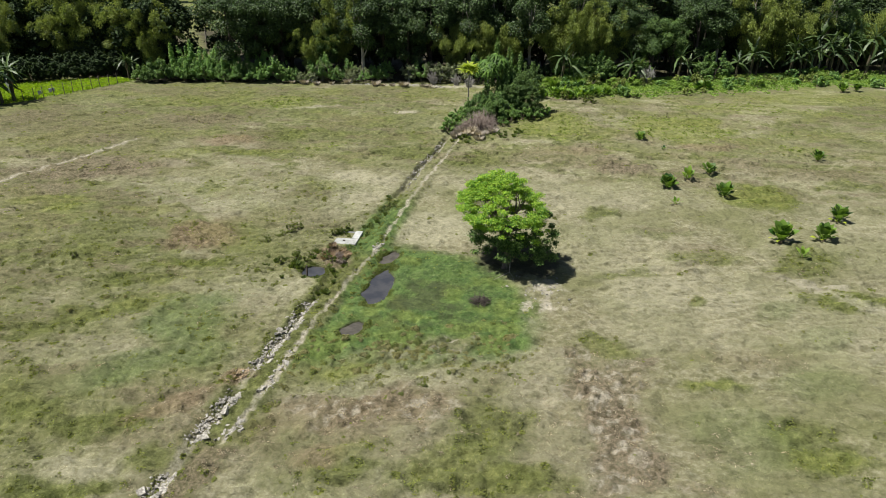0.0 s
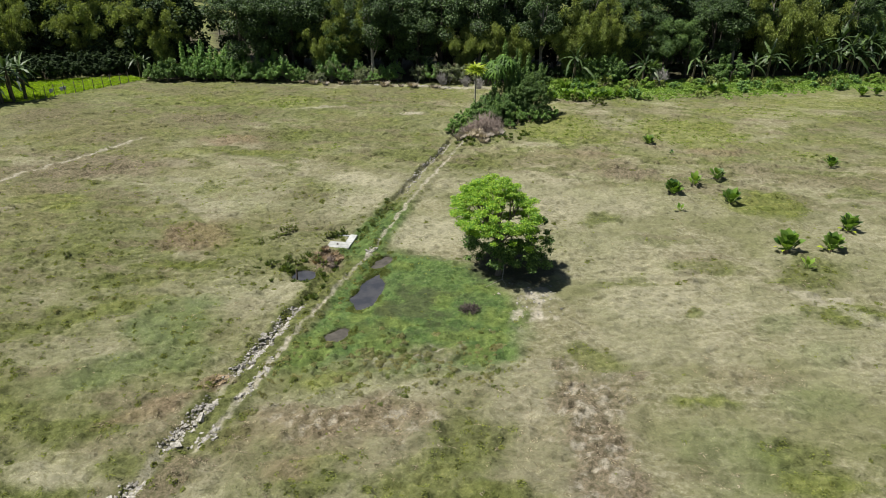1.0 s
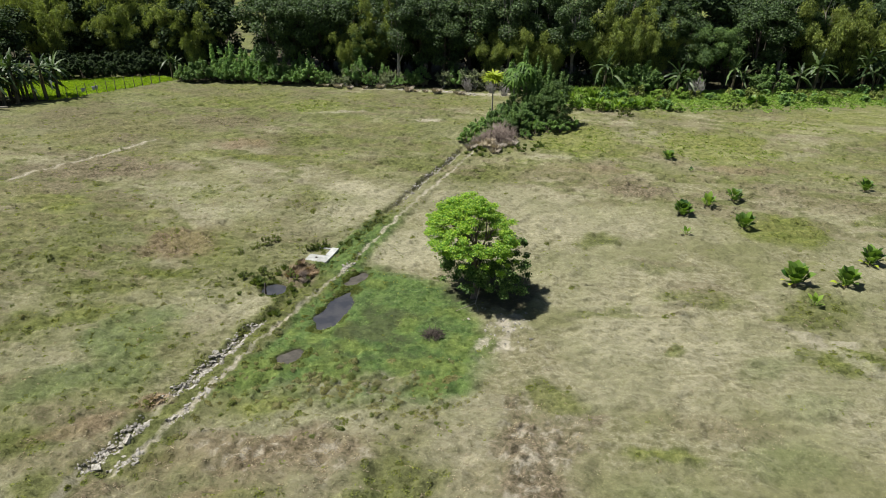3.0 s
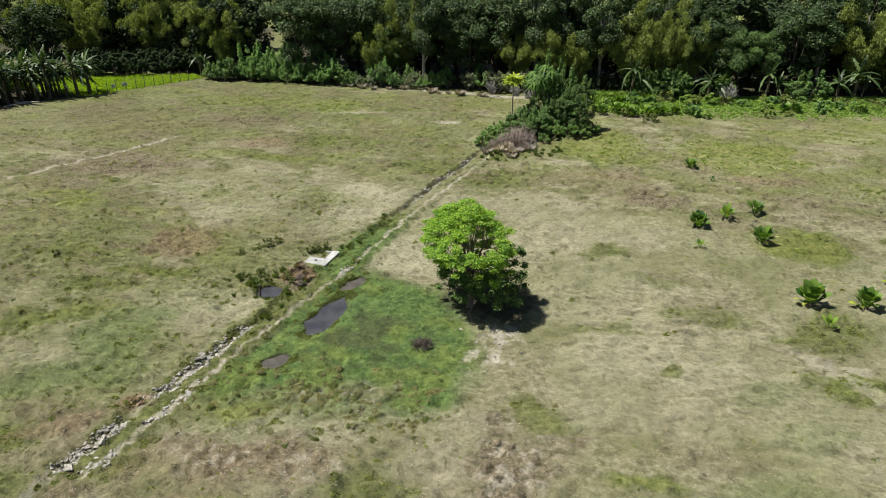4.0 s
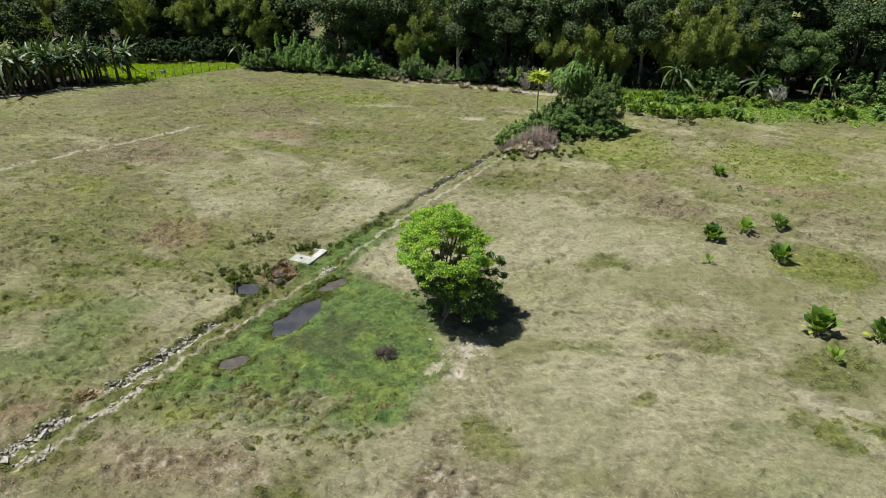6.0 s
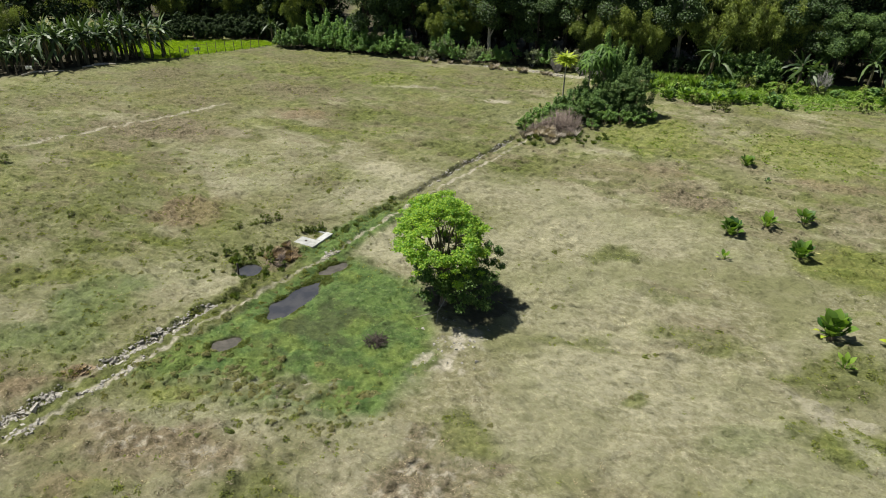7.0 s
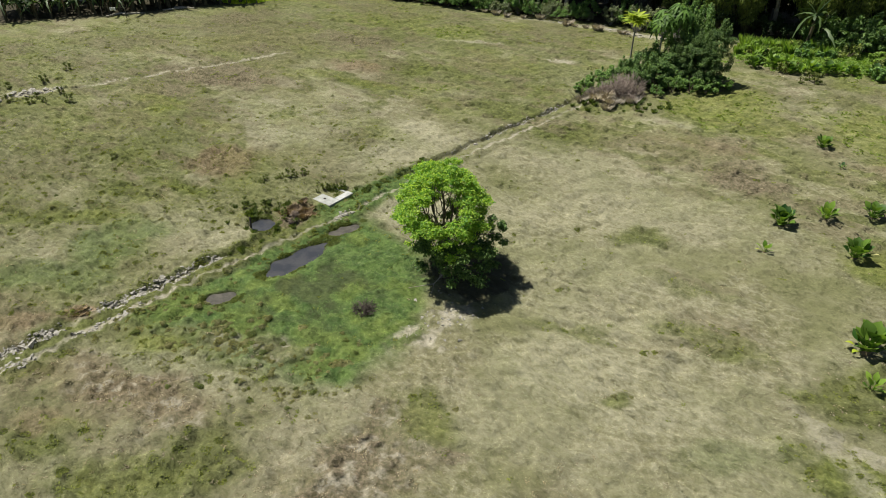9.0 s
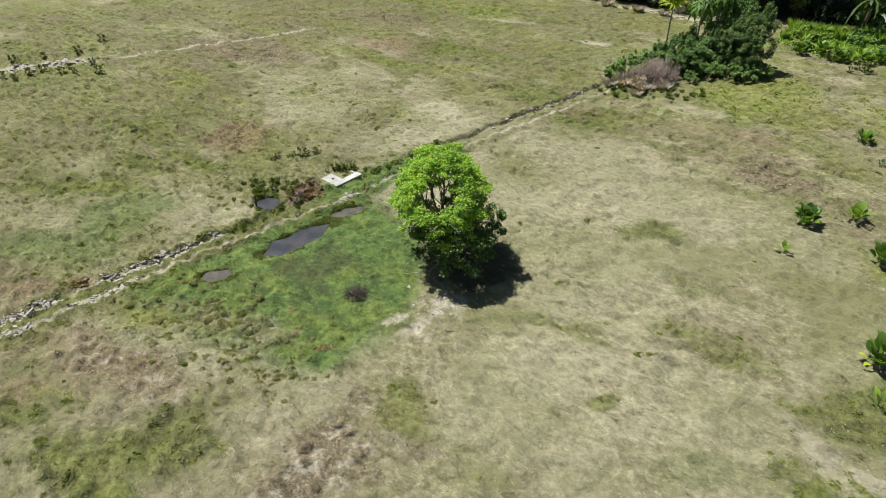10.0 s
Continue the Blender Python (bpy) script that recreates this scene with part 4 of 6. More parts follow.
rosettes("shore_weeds", "dark green weeds on the ponds' edges", "weeds", 38000, -19, -10, 28, 43, lambda x, y, m: 0.8 * smooth(0.86, 0.98, pond_field(x, y)) * smooth(1.55, 1.15, pond_field(x, y)) * smooth(0.46, 0.6, fbm(x * 1.4, y * 1.4, 101, 3)), 7, 0.12, LEAF_WEED, 15, 0.26, 0.7, 0.86)
# the crop stops along the line of the wood's shade
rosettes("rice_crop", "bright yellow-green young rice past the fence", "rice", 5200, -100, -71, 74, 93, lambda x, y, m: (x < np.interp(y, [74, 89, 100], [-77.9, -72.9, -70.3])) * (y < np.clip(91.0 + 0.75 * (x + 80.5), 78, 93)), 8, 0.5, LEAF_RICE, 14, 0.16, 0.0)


# ---- the shade tree ----
def shade_tree():
    rng = np.random.RandomState(11)
    tree = thing("shade_tree", "broad bright green shade tree standing alone in the pasture", "tree", m=at(-4.55, 40.75))
    c = np.array([-0.45, 0.35, 0.0])

    def spot(r, a):
        """A place in the oval crown, which is longer one way than the other."""
        u, v = 1.20 * r * math.cos(a), 0.84 * r * math.sin(a)
        return c[0] + 0.72 * u + 0.69 * v, c[1] - 0.69 * u + 0.72 * v

    blobs = []
    for k in range(300):
        a = k * 2.399
        f = math.sqrt((k + 0.5) / 300)
        r = 3.12 * f * rng.uniform(0.88, 1.08)
        top = 6.45 - 2.5 * f ** 2.4 + rng.normal(0, 0.3)
        s = rng.uniform(0.2, 0.38)
        if 0.42 < f < 0.78 and math.cos(a) > 0.85:
            continue
        blobs.append((*spot(r, a), top, s * 1.15, s * 1.15, s * 0.6))
    for k in range(44):
        a = k * 2.399 + 0.5
        if math.cos(a) > 0.8 and k % 3:
            continue
        r = rng.uniform(1.6, 2.6)
        s = rng.uniform(0.28, 0.46)
        blobs.append((*spot(r, a), rng.uniform(3.3, 4.4), s * 1.15, s * 1.15, s * 0.55))
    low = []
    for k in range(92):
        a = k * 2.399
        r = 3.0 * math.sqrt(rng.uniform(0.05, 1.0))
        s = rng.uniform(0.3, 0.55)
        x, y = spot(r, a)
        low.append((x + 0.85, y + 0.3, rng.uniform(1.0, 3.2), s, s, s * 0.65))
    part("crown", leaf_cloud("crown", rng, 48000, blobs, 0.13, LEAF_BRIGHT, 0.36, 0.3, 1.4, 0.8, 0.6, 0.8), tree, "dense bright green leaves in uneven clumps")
    # the crown's shade is put into these leaves as a darker green
    part("lower_foliage", leaf_cloud("lower_foliage", rng, 14000, low, 0.155, LEAF_MID, 0.36, 0.4, 0.5, 0.75), tree, "lower leaves, coloured dark green for the crown's shade")
    bough = [(2.0 + 0.25 * k, 1.7 + rng.normal(0, 0.3), 3.3 + rng.normal(0, 0.35), 0.28, 0.28, 0.2) for k in range(5)]
    tagged(part("bough_leaf", leaf_cloud("bough_leaf", rng, 520, bough, 0.17, LEAF_MID, 0.36, 0.5, 0.5, 0.5), tree, "thin leaves on an outer bough"), kind="stuff")
    part("bough", stem_mesh("bough", [tube(bent((0.0, 0.3, 2.2), (2.7, 1.7, 3.4), 0.04, rng, 5, 0.03), [0.07, 0.06, 0.05, 0.04, 0.025, 0.012], 6)], BARK), tree)
    part("trunk", stem_mesh("trunk", [tube([(0, 0, -0.1), (0.03, 0.02, 0.25), (0.08, 0.05, 0.9), (0.05, 0.12, 1.6), (-0.02, 0.2, 2.1)], [0.27, 0.2, 0.16, 0.14, 0.13], 9)], BARK), tree)
    fork = np.array([-0.02, 0.2, 2.05])
    for k in range(7):
        a = k * 2 * math.pi / 7 + 0.3
        r = (0.35, 1.5, 1.2, 1.6, 1.3, 1.7, 1.4)[k]
        ex, ey = spot(r, a)
        mid_p = fork + np.array([(ex - fork[0]) * 0.5, (ey - fork[1]) * 0.5, 1.3 + 0.4 * (k % 2)])
        end = np.array([ex, ey, 4.7])
        pieces = [tube(bent(fork, mid_p, 0.03, rng, 4, 0.03) + bent(mid_p, end, 0.02, rng, 3, 0.04)[1:], [0.11, 0.095, 0.08, 0.07, 0.06, 0.05, 0.04, 0.03], 6)]
        for b in blobs:
            d = np.array(b[:3]) - end
            if np.hypot(d[0], d[1]) < 1.05 and rng.rand() < 0.16:
                pieces.append(tube(bent(mid_p + (end - mid_p) * rng.uniform(0.1, 0.9), b[:3], 0.05, rng, 3, 0.05), [0.032, 0.025, 0.017, 0.01], 5))
        part("limb", stem_mesh("limb", pieces, BARK), tree)
    return tree


shade_tree()


# ---- plants with large leaves ----
def blade_mesh(name, length, width, mat, curl=0.35, cup=0.18, heart=True, ragged=0.0, seed=0, cuts=7):
    """A long leaf blade along +x that bends down to its tip."""
    rng = np.random.RandomState(seed)
    v, f = [], []
    for i in range(cuts + 1):
        t = i / cuts
        w = width * (math.sin(math.pi * min(1, t * 0.93 + 0.12)) ** 0.75 if heart else (4 * (t + 0.03) * (1 - t)) ** 0.4 * (1 - 0.25 * t))
        w = max(w, 0.015)
        x, z = length * t * (1 - 0.25 * curl * t * t), -curl * length * t * t
        back = 0.12 * length if heart and i == 0 else 0
        for side in (-1, 0, 1):
            ww = w * (1 - ragged * rng.rand()) if side else 0
            v.append((x - (back if side else 0), side * ww, z + abs(side) * cup * w))
    for i in range(cuts):
        for s in (0, 1):
            a = i * 3 + s
            f.append((a, a + 1, a + 4, a + 3))
    return mesh_of(name, v, f, mat, True)


TARO = [blade_mesh("leaf", 0.72, 0.34, LEAF_TARO, 0.2, 0.3, True, 0, k) for k in range(2)]
TARO_YOUNG = blade_mesh("leaf", 0.8, 0.26, LEAF_TARO_YOUNG, 0.22, 0.25)
TARO_YELLOW = blade_mesh("leaf", 0.55, 0.17, LEAF_YELLOW, 0.5, 0.15)
TARO_CREAM = blade_mesh("leaf", 0.9, 0.42, LEAF_CREAM, 0.35, 0.12)
STALK = {}


def stalk_mesh(mat):
    if mat.name not in STALK:
        STALK[mat.name] = stem_mesh("stalk", [tube([(0, 0, 0), (0.35, 0, 0.04), (0.7, 0, 0.03), (1.0, 0, 0)], [0.04, 0.033, 0.026, 0.018], 5)], mat)
    return STALK[mat.name]


def big_leaf_plant(label, x, y, size, n, seed, young=False, yellow=0, cream=0):
    rng = np.random.RandomState(seed)
    n = int(n * 1.4)
    plant = thing("taro_plant", label, "plant", "large-leaved plants on the dry grass", m=at(x, y, 0 if yellow or cream else rng.uniform(0, 360), size))
    part("base", stem_mesh("base", [tube([(0, 0, -0.1), (0.02, 0, 0.12), (0, 0.02, 0.34)], [0.16, 0.14, 0.07], 7)], DRY_STEM), plant)
    for k in range(n):
        a = k * 137.5 + rng.uniform(-15, 15)
        q = k / max(1, n - 1)
        lean = 12 + 46 * q + rng.uniform(-8, 8)
        mesh = TARO_YOUNG if young else TARO[k % 2]
        if k >= n - yellow:
            mesh, lean, a = TARO_YELLOW, 78, 150 + 45 * (n - k)
        if cream and k == n - yellow - 1:
            mesh, lean, a = TARO_CREAM, 62, 15
        long = (0.66 - 0.26 * q) * rng.uniform(0.75, 1.15)
        rise = radians(90 - lean)
        r, z = 0.1 + long * math.cos(rise), 0.15 + long * math.sin(rise)
        turn = Matrix.Rotation(radians(a), 4, 'Z')
        tilt = Matrix.Rotation(-radians(80 - 40 * q + rng.uniform(-14, 14)), 4, 'Y')
        roll = Matrix.Rotation(rng.uniform(-0.4, 0.4), 4, 'X')
        leaf = part("leaf", mesh, plant, "yellowed drooping leaf" if mesh is TARO_YELLOW else ("faded cream leaf" if mesh is TARO_CREAM else ""))
        leaf.matrix_basis = turn @ Matrix.Translation((r, 0, z)) @ tilt @ roll @ Matrix.Scale(rng.uniform(0.65, 0.95) * (1.0 - 0.2 * q), 4)
        st = part("stalk", stalk_mesh(LEAF_TARO_YOUNG), leaf)
        st.matrix_basis = leaf.matrix_basis.inverted() @ turn @ Matrix.Translation((0.08, 0, 0.12)) @ Matrix.Rotation(-rise, 4, 'Y') @ Matrix.Diagonal((long, 1, 1, 1))
    return plant


taro_a = big_leaf_plant("large dark green taro plant with upright glossy leaves", 8.2, 60.4, 1.15, 20, 1)
taro_b = big_leaf_plant("young light green taro plant on the dry grass", 10.2, 62.9, 0.95, 12, 2, True)
big_leaf_plant("dark green taro plant with few upright leaves", 12.5, 65.5, 1.0, 11, 3)
big_leaf_plant("green taro plant with one faded cream leaf", 12.9, 59.2, 1.15, 13, 4, False, 0, 1)
big_leaf_plant("large green taro plant with yellow lower leaves", 15.7, 50.1, 1.3, 19, 5, False, 2)
big_leaf_plant("small light green taro seedling", 16.55, 47.3, 0.7, 7, 6, True)
big_leaf_plant("green taro plant with a yellow fallen leaf", 19.0, 51.1, 1.15, 16, 7, False, 2)
big_leaf_plant("bushy green taro plant with pale lower leaves", 21.35, 55.5, 1.15, 17, 8, False, 3)
big_leaf_plant("small sparse taro seedling", 8.55, 56.3, 0.6, 6, 9, True, 1)
big_leaf_plant("compact dark green taro plant", 24.25, 72.3, 1.0, 13, 10)
big_leaf_plant("compact round dark green taro plant", 6.4, 76.0, 0.9, 14, 11)
big_leaf_plant("tiny dark taro seedling", 8.7, 72.6, 0.4, 5, 12)


# ---- banana plants ----
BANANA = [blade_mesh("leaf", 1.0, 0.11, LEAF_BANANA, c, -0.25, False, 0.75, 20 + k, 16) for k, c in enumerate((0.3, 0.8, 1.3))]
BANANA_DEAD = blade_mesh("leaf", 1.0, 0.07, DEAD_LEAF, 0.3, 0.1, False, 0.6, 27, 8)


def banana(seed, tall, n, dead=2):
    rng = np.random.RandomState(seed)
    plant = thing("banana_plant", "banana plant with long ragged arching leaves", "banana plant", "banana plants at the wood's edge")
    part("stem", stem_mesh("stem", [tube([(0, 0, -0.1), (0.03, 0, tall * 0.3), (0.06, 0.04, tall * 0.6), (0.05, 0.05, tall)], [0.17, 0.14, 0.11, 0.07], 8)], BANANA_STEM), plant)
    for k in range(n):
        a = k * 137.5 + rng.uniform(-20, 20)
        q = k / (n - 1)
        up = 80 - 66 * q ** 0.7 + rng.uniform(-10, 10)
        leaf = part("leaf", BANANA[min(2, int(q * 3))], plant)
        long = rng.uniform(1.35, 2.05) * (0.85 + 0.15 * tall / 3)
        leaf.matrix_basis = Matrix.Translation((0.05, 0.05, tall - 0.1 - 0.25 * q)) @ Matrix.Rotation(radians(a), 4, 'Z') @ Matrix.Rotation(-radians(up), 4, 'Y') @ Matrix.Rotation(rng.uniform(-0.8, 0.8), 4, 'X') @ Matrix.Diagonal((long, long * 1.35, long, 1))
    for k in range(dead):
        leaf = part("dead_leaf", BANANA_DEAD, plant, "brown hanging dead leaf")
        leaf.matrix_basis = Matrix.Translation((0.06, 0.04, tall - 0.5)) @ Matrix.Rotation(rng.uniform(0, 6.28), 4, 'Z') @ Matrix.Rotation(radians(72), 4, 'Y') @ Matrix.Diagonal((1.7, 1.6, 1.5, 1))
    return plant


bananas = [banana(31, 3.0, 13), banana(32, 3.5, 14, 3), banana(33, 2.4, 11, 2)]
for k, b in enumerate(bananas):
    b.matrix_basis = at((-78.0, -80.2, -79.4)[k], (75.2, 70.5, 72.6)[k], k * 70, 1.5)
rng = np.random.RandomState(34)
for x, y, s in ((-78.4, 73.6, 1.4), (-79.0, 76.2, 1.3), (-79.8, 74.6, 1.5)):
    put(bananas[int(y) % 3], at(x, y, x * 61, s))
for k in range(68):
    y = 46 + 28.0 * (k + rng.uniform(0, 0.8)) / 68
    x = float(np.interp(y, [40, 52, 56.4, 74], [-92, -87.5, -84.8, -79.0])) - rng.uniform(0.2, 1.0) - (k % 4) * 1.9
    put(bananas[k % 3], at(x, y, rng.uniform(0, 360), rng.uniform(1.2, 1.65) * (0.78 if y < 60 else 1.0)))
for x, y, s in ((-73.0, 93.2, 0.8), (-72.2, 93.6, 0.7), (-4.3, 107.7, 1.25), (-3.3, 108.5, 1.1), (6.4, 110.3, 1.2), (7.6, 111.2, 1), (14.2, 113.9, 1.1), (15.8, 115.0, 0.95), (23.9, 118.0, 1.05), (26.2, 119.0, 1.2), (27.5, 120.4, 0.9), (35.0, 123.4, 1.2), (37.0, 125.0, 1.1), (39.7, 125.9, 1.3)):
    put(bananas[int(abs(x) * 7) % 3], at(x, y, x * 97, s * 1.2))
for k in range(14):
    x = 32 + 20 * (k + rng.uniform(0, 0.9)) / 14
    put(bananas[k % 3], at(x, float(wood_edge(x)) - 2.0 + rng.uniform(0, 4), rng.uniform(0, 360), rng.uniform(1.3, 1.9)))


# ---- woods ----
def wood_tree(name, label, seed, tall, low, spread, n, leaf, mat, bark, blobs=40, clump=1.3, wide=0.34, droop=0.3):
    rng = np.random.RandomState(seed)
    tree = thing(name, label, "tree", "trees of the wood")
    mid_z, half = (tall + low) / 2, (tall - low) / 2
    bl = clumps(rng, blobs, (0, 0, mid_z), (spread, spread, half), clump, low=-0.95)
    part("crown", leaf_cloud("crown", rng, n, bl, leaf, mat, wide, droop, 1.1, 0.25, 0.6, 0.5), tree)
    part("trunk", stem_mesh("trunk", [tube([(0, 0, -0.2), (0.05, 0, 0.5), (0.15, 0.1, low + 1), (0.1, 0.25, mid_z)], [0.42, 0.3, 0.25, 0.14], 8)], bark), tree)
    for k in range(5):
        b = bl[k * 3]
        part("limb", stem_mesh("limb", [tube(bent((0.12, 0.12, low * 0.7 + 0.3 * k), b[:3], 0.06, rng, 4, 0.05), [0.14, 0.11, 0.085, 0.06, 0.03], 5)], bark), tree)
    return tree


def bamboo(seed, tall, n):
    rng = np.random.RandomState(seed)
    clump = thing("bamboo_clump", "tall feathery yellow-green bamboo clump with arching tips", "bamboo", "bamboo clumps of the wood")
    blobs = []
    for k in range(17):
        a = k * 2.399
        out = rng.uniform(1.2, 4.6)
        z = tall * rng.uniform(0.62, 1.0)
        pts = []
        for i in range(8):
            t = i / 7
            r = 0.5 + out * t ** 2.0
            pts.append((r * math.cos(a) + rng.normal(0, 0.05), r * math.sin(a) + rng.normal(0, 0.05), z * (1.12 * t - 0.12 * t ** 6)))
        part("culm", stem_mesh("culm", [tube(pts, [0.06, 0.058, 0.055, 0.05, 0.043, 0.034, 0.024, 0.012], 5)], CULM), clump)
        for i in (2, 3, 4, 5, 6, 7):
            p, s = pts[i], rng.uniform(0.45, 1.05)
            blobs.append((p[0] + rng.normal(0, 0.3), p[1] + rng.normal(0, 0.3), p[2] - 0.2, s, s, s * rng.uniform(0.7, 1.2)))
        tip = pts[7]
        for q in range(2):
            blobs.append((tip[0] * (1.1 + 0.12 * q), tip[1] * (1.1 + 0.12 * q), tip[2] - 0.5 - 0.6 * q, 0.5, 0.5, 0.75))
    part("foliage", leaf_cloud("foliage", rng, n, blobs, 0.40, LEAF_BAMBOO, 0.13, 1.3, 0.9, 0.45, 0.6, 0.7), clump)
    return clump


dark_trees = [wood_tree("broadleaf_tree", "dense dark green broadleaf tree of the wood", 41, 15, 2.6, 4.4, 10000, 0.33, LEAF_DARK, DARK_BARK, 44, 1.5),
              wood_tree("broadleaf_tree", "tall dark green broadleaf tree of the wood", 42, 17, 4.4, 4.4, 11000, 0.31, LEAF_DARK, PALE_BARK, 40, 1.5)]
mid_trees = [wood_tree("broadleaf_tree", "mid green broadleaf tree of the wood", 43, 13, 2.8, 3.6, 10500, 0.28, LEAF_MID, DARK_BARK, 34, 1.35),
             wood_tree("broadleaf_tree", "light yellow-green tree of the wood", 44, 12, 2.4, 3.2, 9000, 0.26, LEAF_BAMBOO, DARK_BARK, 34, 1.2)]
bamboos = [bamboo(45, 12.5, 13000), bamboo(46, 14.5, 14000), bamboo(50, 11, 12000)]
# back trees, their shade carried by the dark leaf and bark colours
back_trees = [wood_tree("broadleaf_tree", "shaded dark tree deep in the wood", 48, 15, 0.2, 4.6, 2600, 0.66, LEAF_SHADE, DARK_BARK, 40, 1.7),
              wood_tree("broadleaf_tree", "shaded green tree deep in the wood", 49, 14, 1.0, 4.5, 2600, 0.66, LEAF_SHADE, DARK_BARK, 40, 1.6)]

rng = np.random.RandomState(47)
KINDS = {"k": back_trees, "d": dark_trees, "m": mid_trees[:1], "l": mid_trees[1:], "b": bamboos}
used = set()


def plant_tree(kind, x, y, size):
    src = KINDS[kind][rng.randint(len(KINDS[kind]))]
    m = at(x, y, rng.uniform(0, 360), size, 0.1)
    if src.name not in used:
        used.add(src.name)
        src.matrix_basis = m
    else:
        put(src, m)


for kind, x, y, size in (("b", -97.6, 98.8, 0.9), ("b", -87.3, 98.0, 0.95), ("b", -81.1, 99.2, 1), ("b", -70.3, 96.8, 0.85), ("b", -104.6, 96.8, 0.95), ("b", -115.0, 94.3, 0.95), ("l", -91.8, 98.1, 0.55),
                         ("b", -107.9, 97.3, 1), ("b", -101.5, 98.2, 1.1), ("m", -98.4, 102.1, 0.9), ("b", -93.2, 100.8, 0.95), ("b", -84.2, 98.6, 1.1), ("l", -77.8, 96.8, 0.55), ("b", -73.8, 98.3, 1.05),
                         ("d", -83.4, 102.5, 1), ("d", -102.2, 101.9, 1), ("d", -94.6, 105.0, 1), ("d", -109.3, 100.9, 1), ("d", -56.6, 98.1, 1), ("d", -53.0, 100.1, 1.05),
                         ("d", -50.3, 102.7, 1), ("b", -44.4, 101.2, 0.75), ("m", -42.5, 102.6, 0.7), ("b", -41.5, 106.0, 1), ("d", -45.6, 105.9, 1), ("d", -36.3, 103.2, 0.95),
                         ("d", -33.4, 106.1, 1.05), ("d", -29.4, 105.6, 0.85), ("d", -26.7, 109.7, 1.1), ("b", -22.2, 108.2, 0.8), ("d", -20.3, 111.6, 1), ("b", -16.6, 109.4, 0.85), ("b", -13.2, 111.2, 0.75),
                         ("d", -10.1, 112.8, 1), ("d", -15.9, 113.6, 1), ("b", -5.5, 111.9, 0.95), ("b", -1.6, 113.9, 1.1), ("b", 2.4, 115.8, 1), ("d", 3.7, 117.2, 0.9), ("d", -3.1, 117.5, 1),
                         ("m", 9.8, 115.6, 0.85), ("m", 13.4, 118.0, 0.75), ("d", 17.6, 121.7, 1), ("d", 21.4, 124.3, 1), ("d", 5.9, 116.1, 0.9), ("b", 26.5, 124.0, 1.05), ("b", 31.5, 127.5, 1.15),
                         ("b", 36.6, 131.2, 1), ("d", 40.0, 131.0, 0.95), ("m", 43.4, 132.7, 0.9), ("d", 28.3, 128.9, 1), ("d", 34.5, 133.2, 1), ("b", 48.3, 133.7, 1), ("d", 54.4, 134.9, 1),
                         ("m", 59.7, 136.0, 1), ("d", 66.9, 138.1, 1), ("b", -114.9, 96.3, 1), ("d", -120.0, 94.8, 1), ("b", -124.1, 92.6, 1), ("d", -130.2, 91.8, 1), ("m", -135.3, 90.4, 1),
                         ("d", -142.2, 89.0, 1), ("d", -112.8, 97.9, 0.9)):
    plant_tree(kind, x, y, size * rng.uniform(0.95, 1.05))
for row in range(2):
    for k in range(27):
        x = -118 + 7.0 * k + rng.uniform(-2, 2)
        y = float(wood_edge(x)) + 15 + 7 * row + rng.uniform(-2, 2)
        if abs((x + 59.6) + (y - 95) * 0.70) < 4.6:
            continue
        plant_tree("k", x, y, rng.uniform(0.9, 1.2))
for k in range(13):
    x = 4 + 6.5 * k + rng.uniform(-1.5, 1.5)
    plant_tree("k", x, float(wood_edge(x)) + 29 + rng.uniform(-2, 2), rng.uniform(1.1, 1.35))
for k in range(30):
    x = -112 + 1.75 * k + rng.uniform(-0.8, 0.8)
    if abs((x + 59.6) + (100 - 95) * 0.70) > 5.5:
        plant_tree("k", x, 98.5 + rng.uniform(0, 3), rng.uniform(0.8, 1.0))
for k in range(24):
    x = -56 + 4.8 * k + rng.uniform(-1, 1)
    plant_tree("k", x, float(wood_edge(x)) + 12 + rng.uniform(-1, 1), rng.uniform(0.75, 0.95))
for k in range(14):
    plant_tree("k", -175 + 11 * (k % 6) + rng.uniform(-3, 3), 62 + 14 * (k // 6) + rng.uniform(-3, 3), 1.1)
for k in range(9):
    plant_tree("kkb"[k % 3], -95 - 4 * (k % 2) - rng.uniform(0, 3), 50 + 5.2 * k, 0.9)
for k in range(12):
    plant_tree("k", -165 + 9 * k, 200 + 10 * (k % 3), 1.1)


# ---- coconut palms in the clearing ----
def frond_mesh():
    v, f = [], []
    n = 16
    for i in range(n):
        t = (i + 1) / n
        x, z = 3.6 * t * (1 - 0.18 * t), 0.9 * t - 2.3 * t * t
        long = 0.75 * math.sin(math.pi * (0.12 + 0.82 * t)) + 0.1
        for side in (-1, 1):
            b = len(v)
            v += [(x - 0.07, 0, z), (x + 0.07, 0, z), (x + 0.38, side * long, z - 0.45 * long)]
            f.append((b, b + 1, b + 2) if side > 0 else (b + 1, b, b + 2))
    for i in range(n):
        t, u = i / n, (i + 1) / n
        b = len(v)
        for q in (t, u):
            x, z = 3.6 * q * (1 - 0.18 * q), 0.9 * q - 2.3 * q * q
            v += [(x, -0.03, z), (x, 0.03, z)]
        f += [(b, b + 2, b + 1), (b + 1, b + 2, b + 3)]
    return mesh_of("frond", v, f, LEAF_BAMBOO)


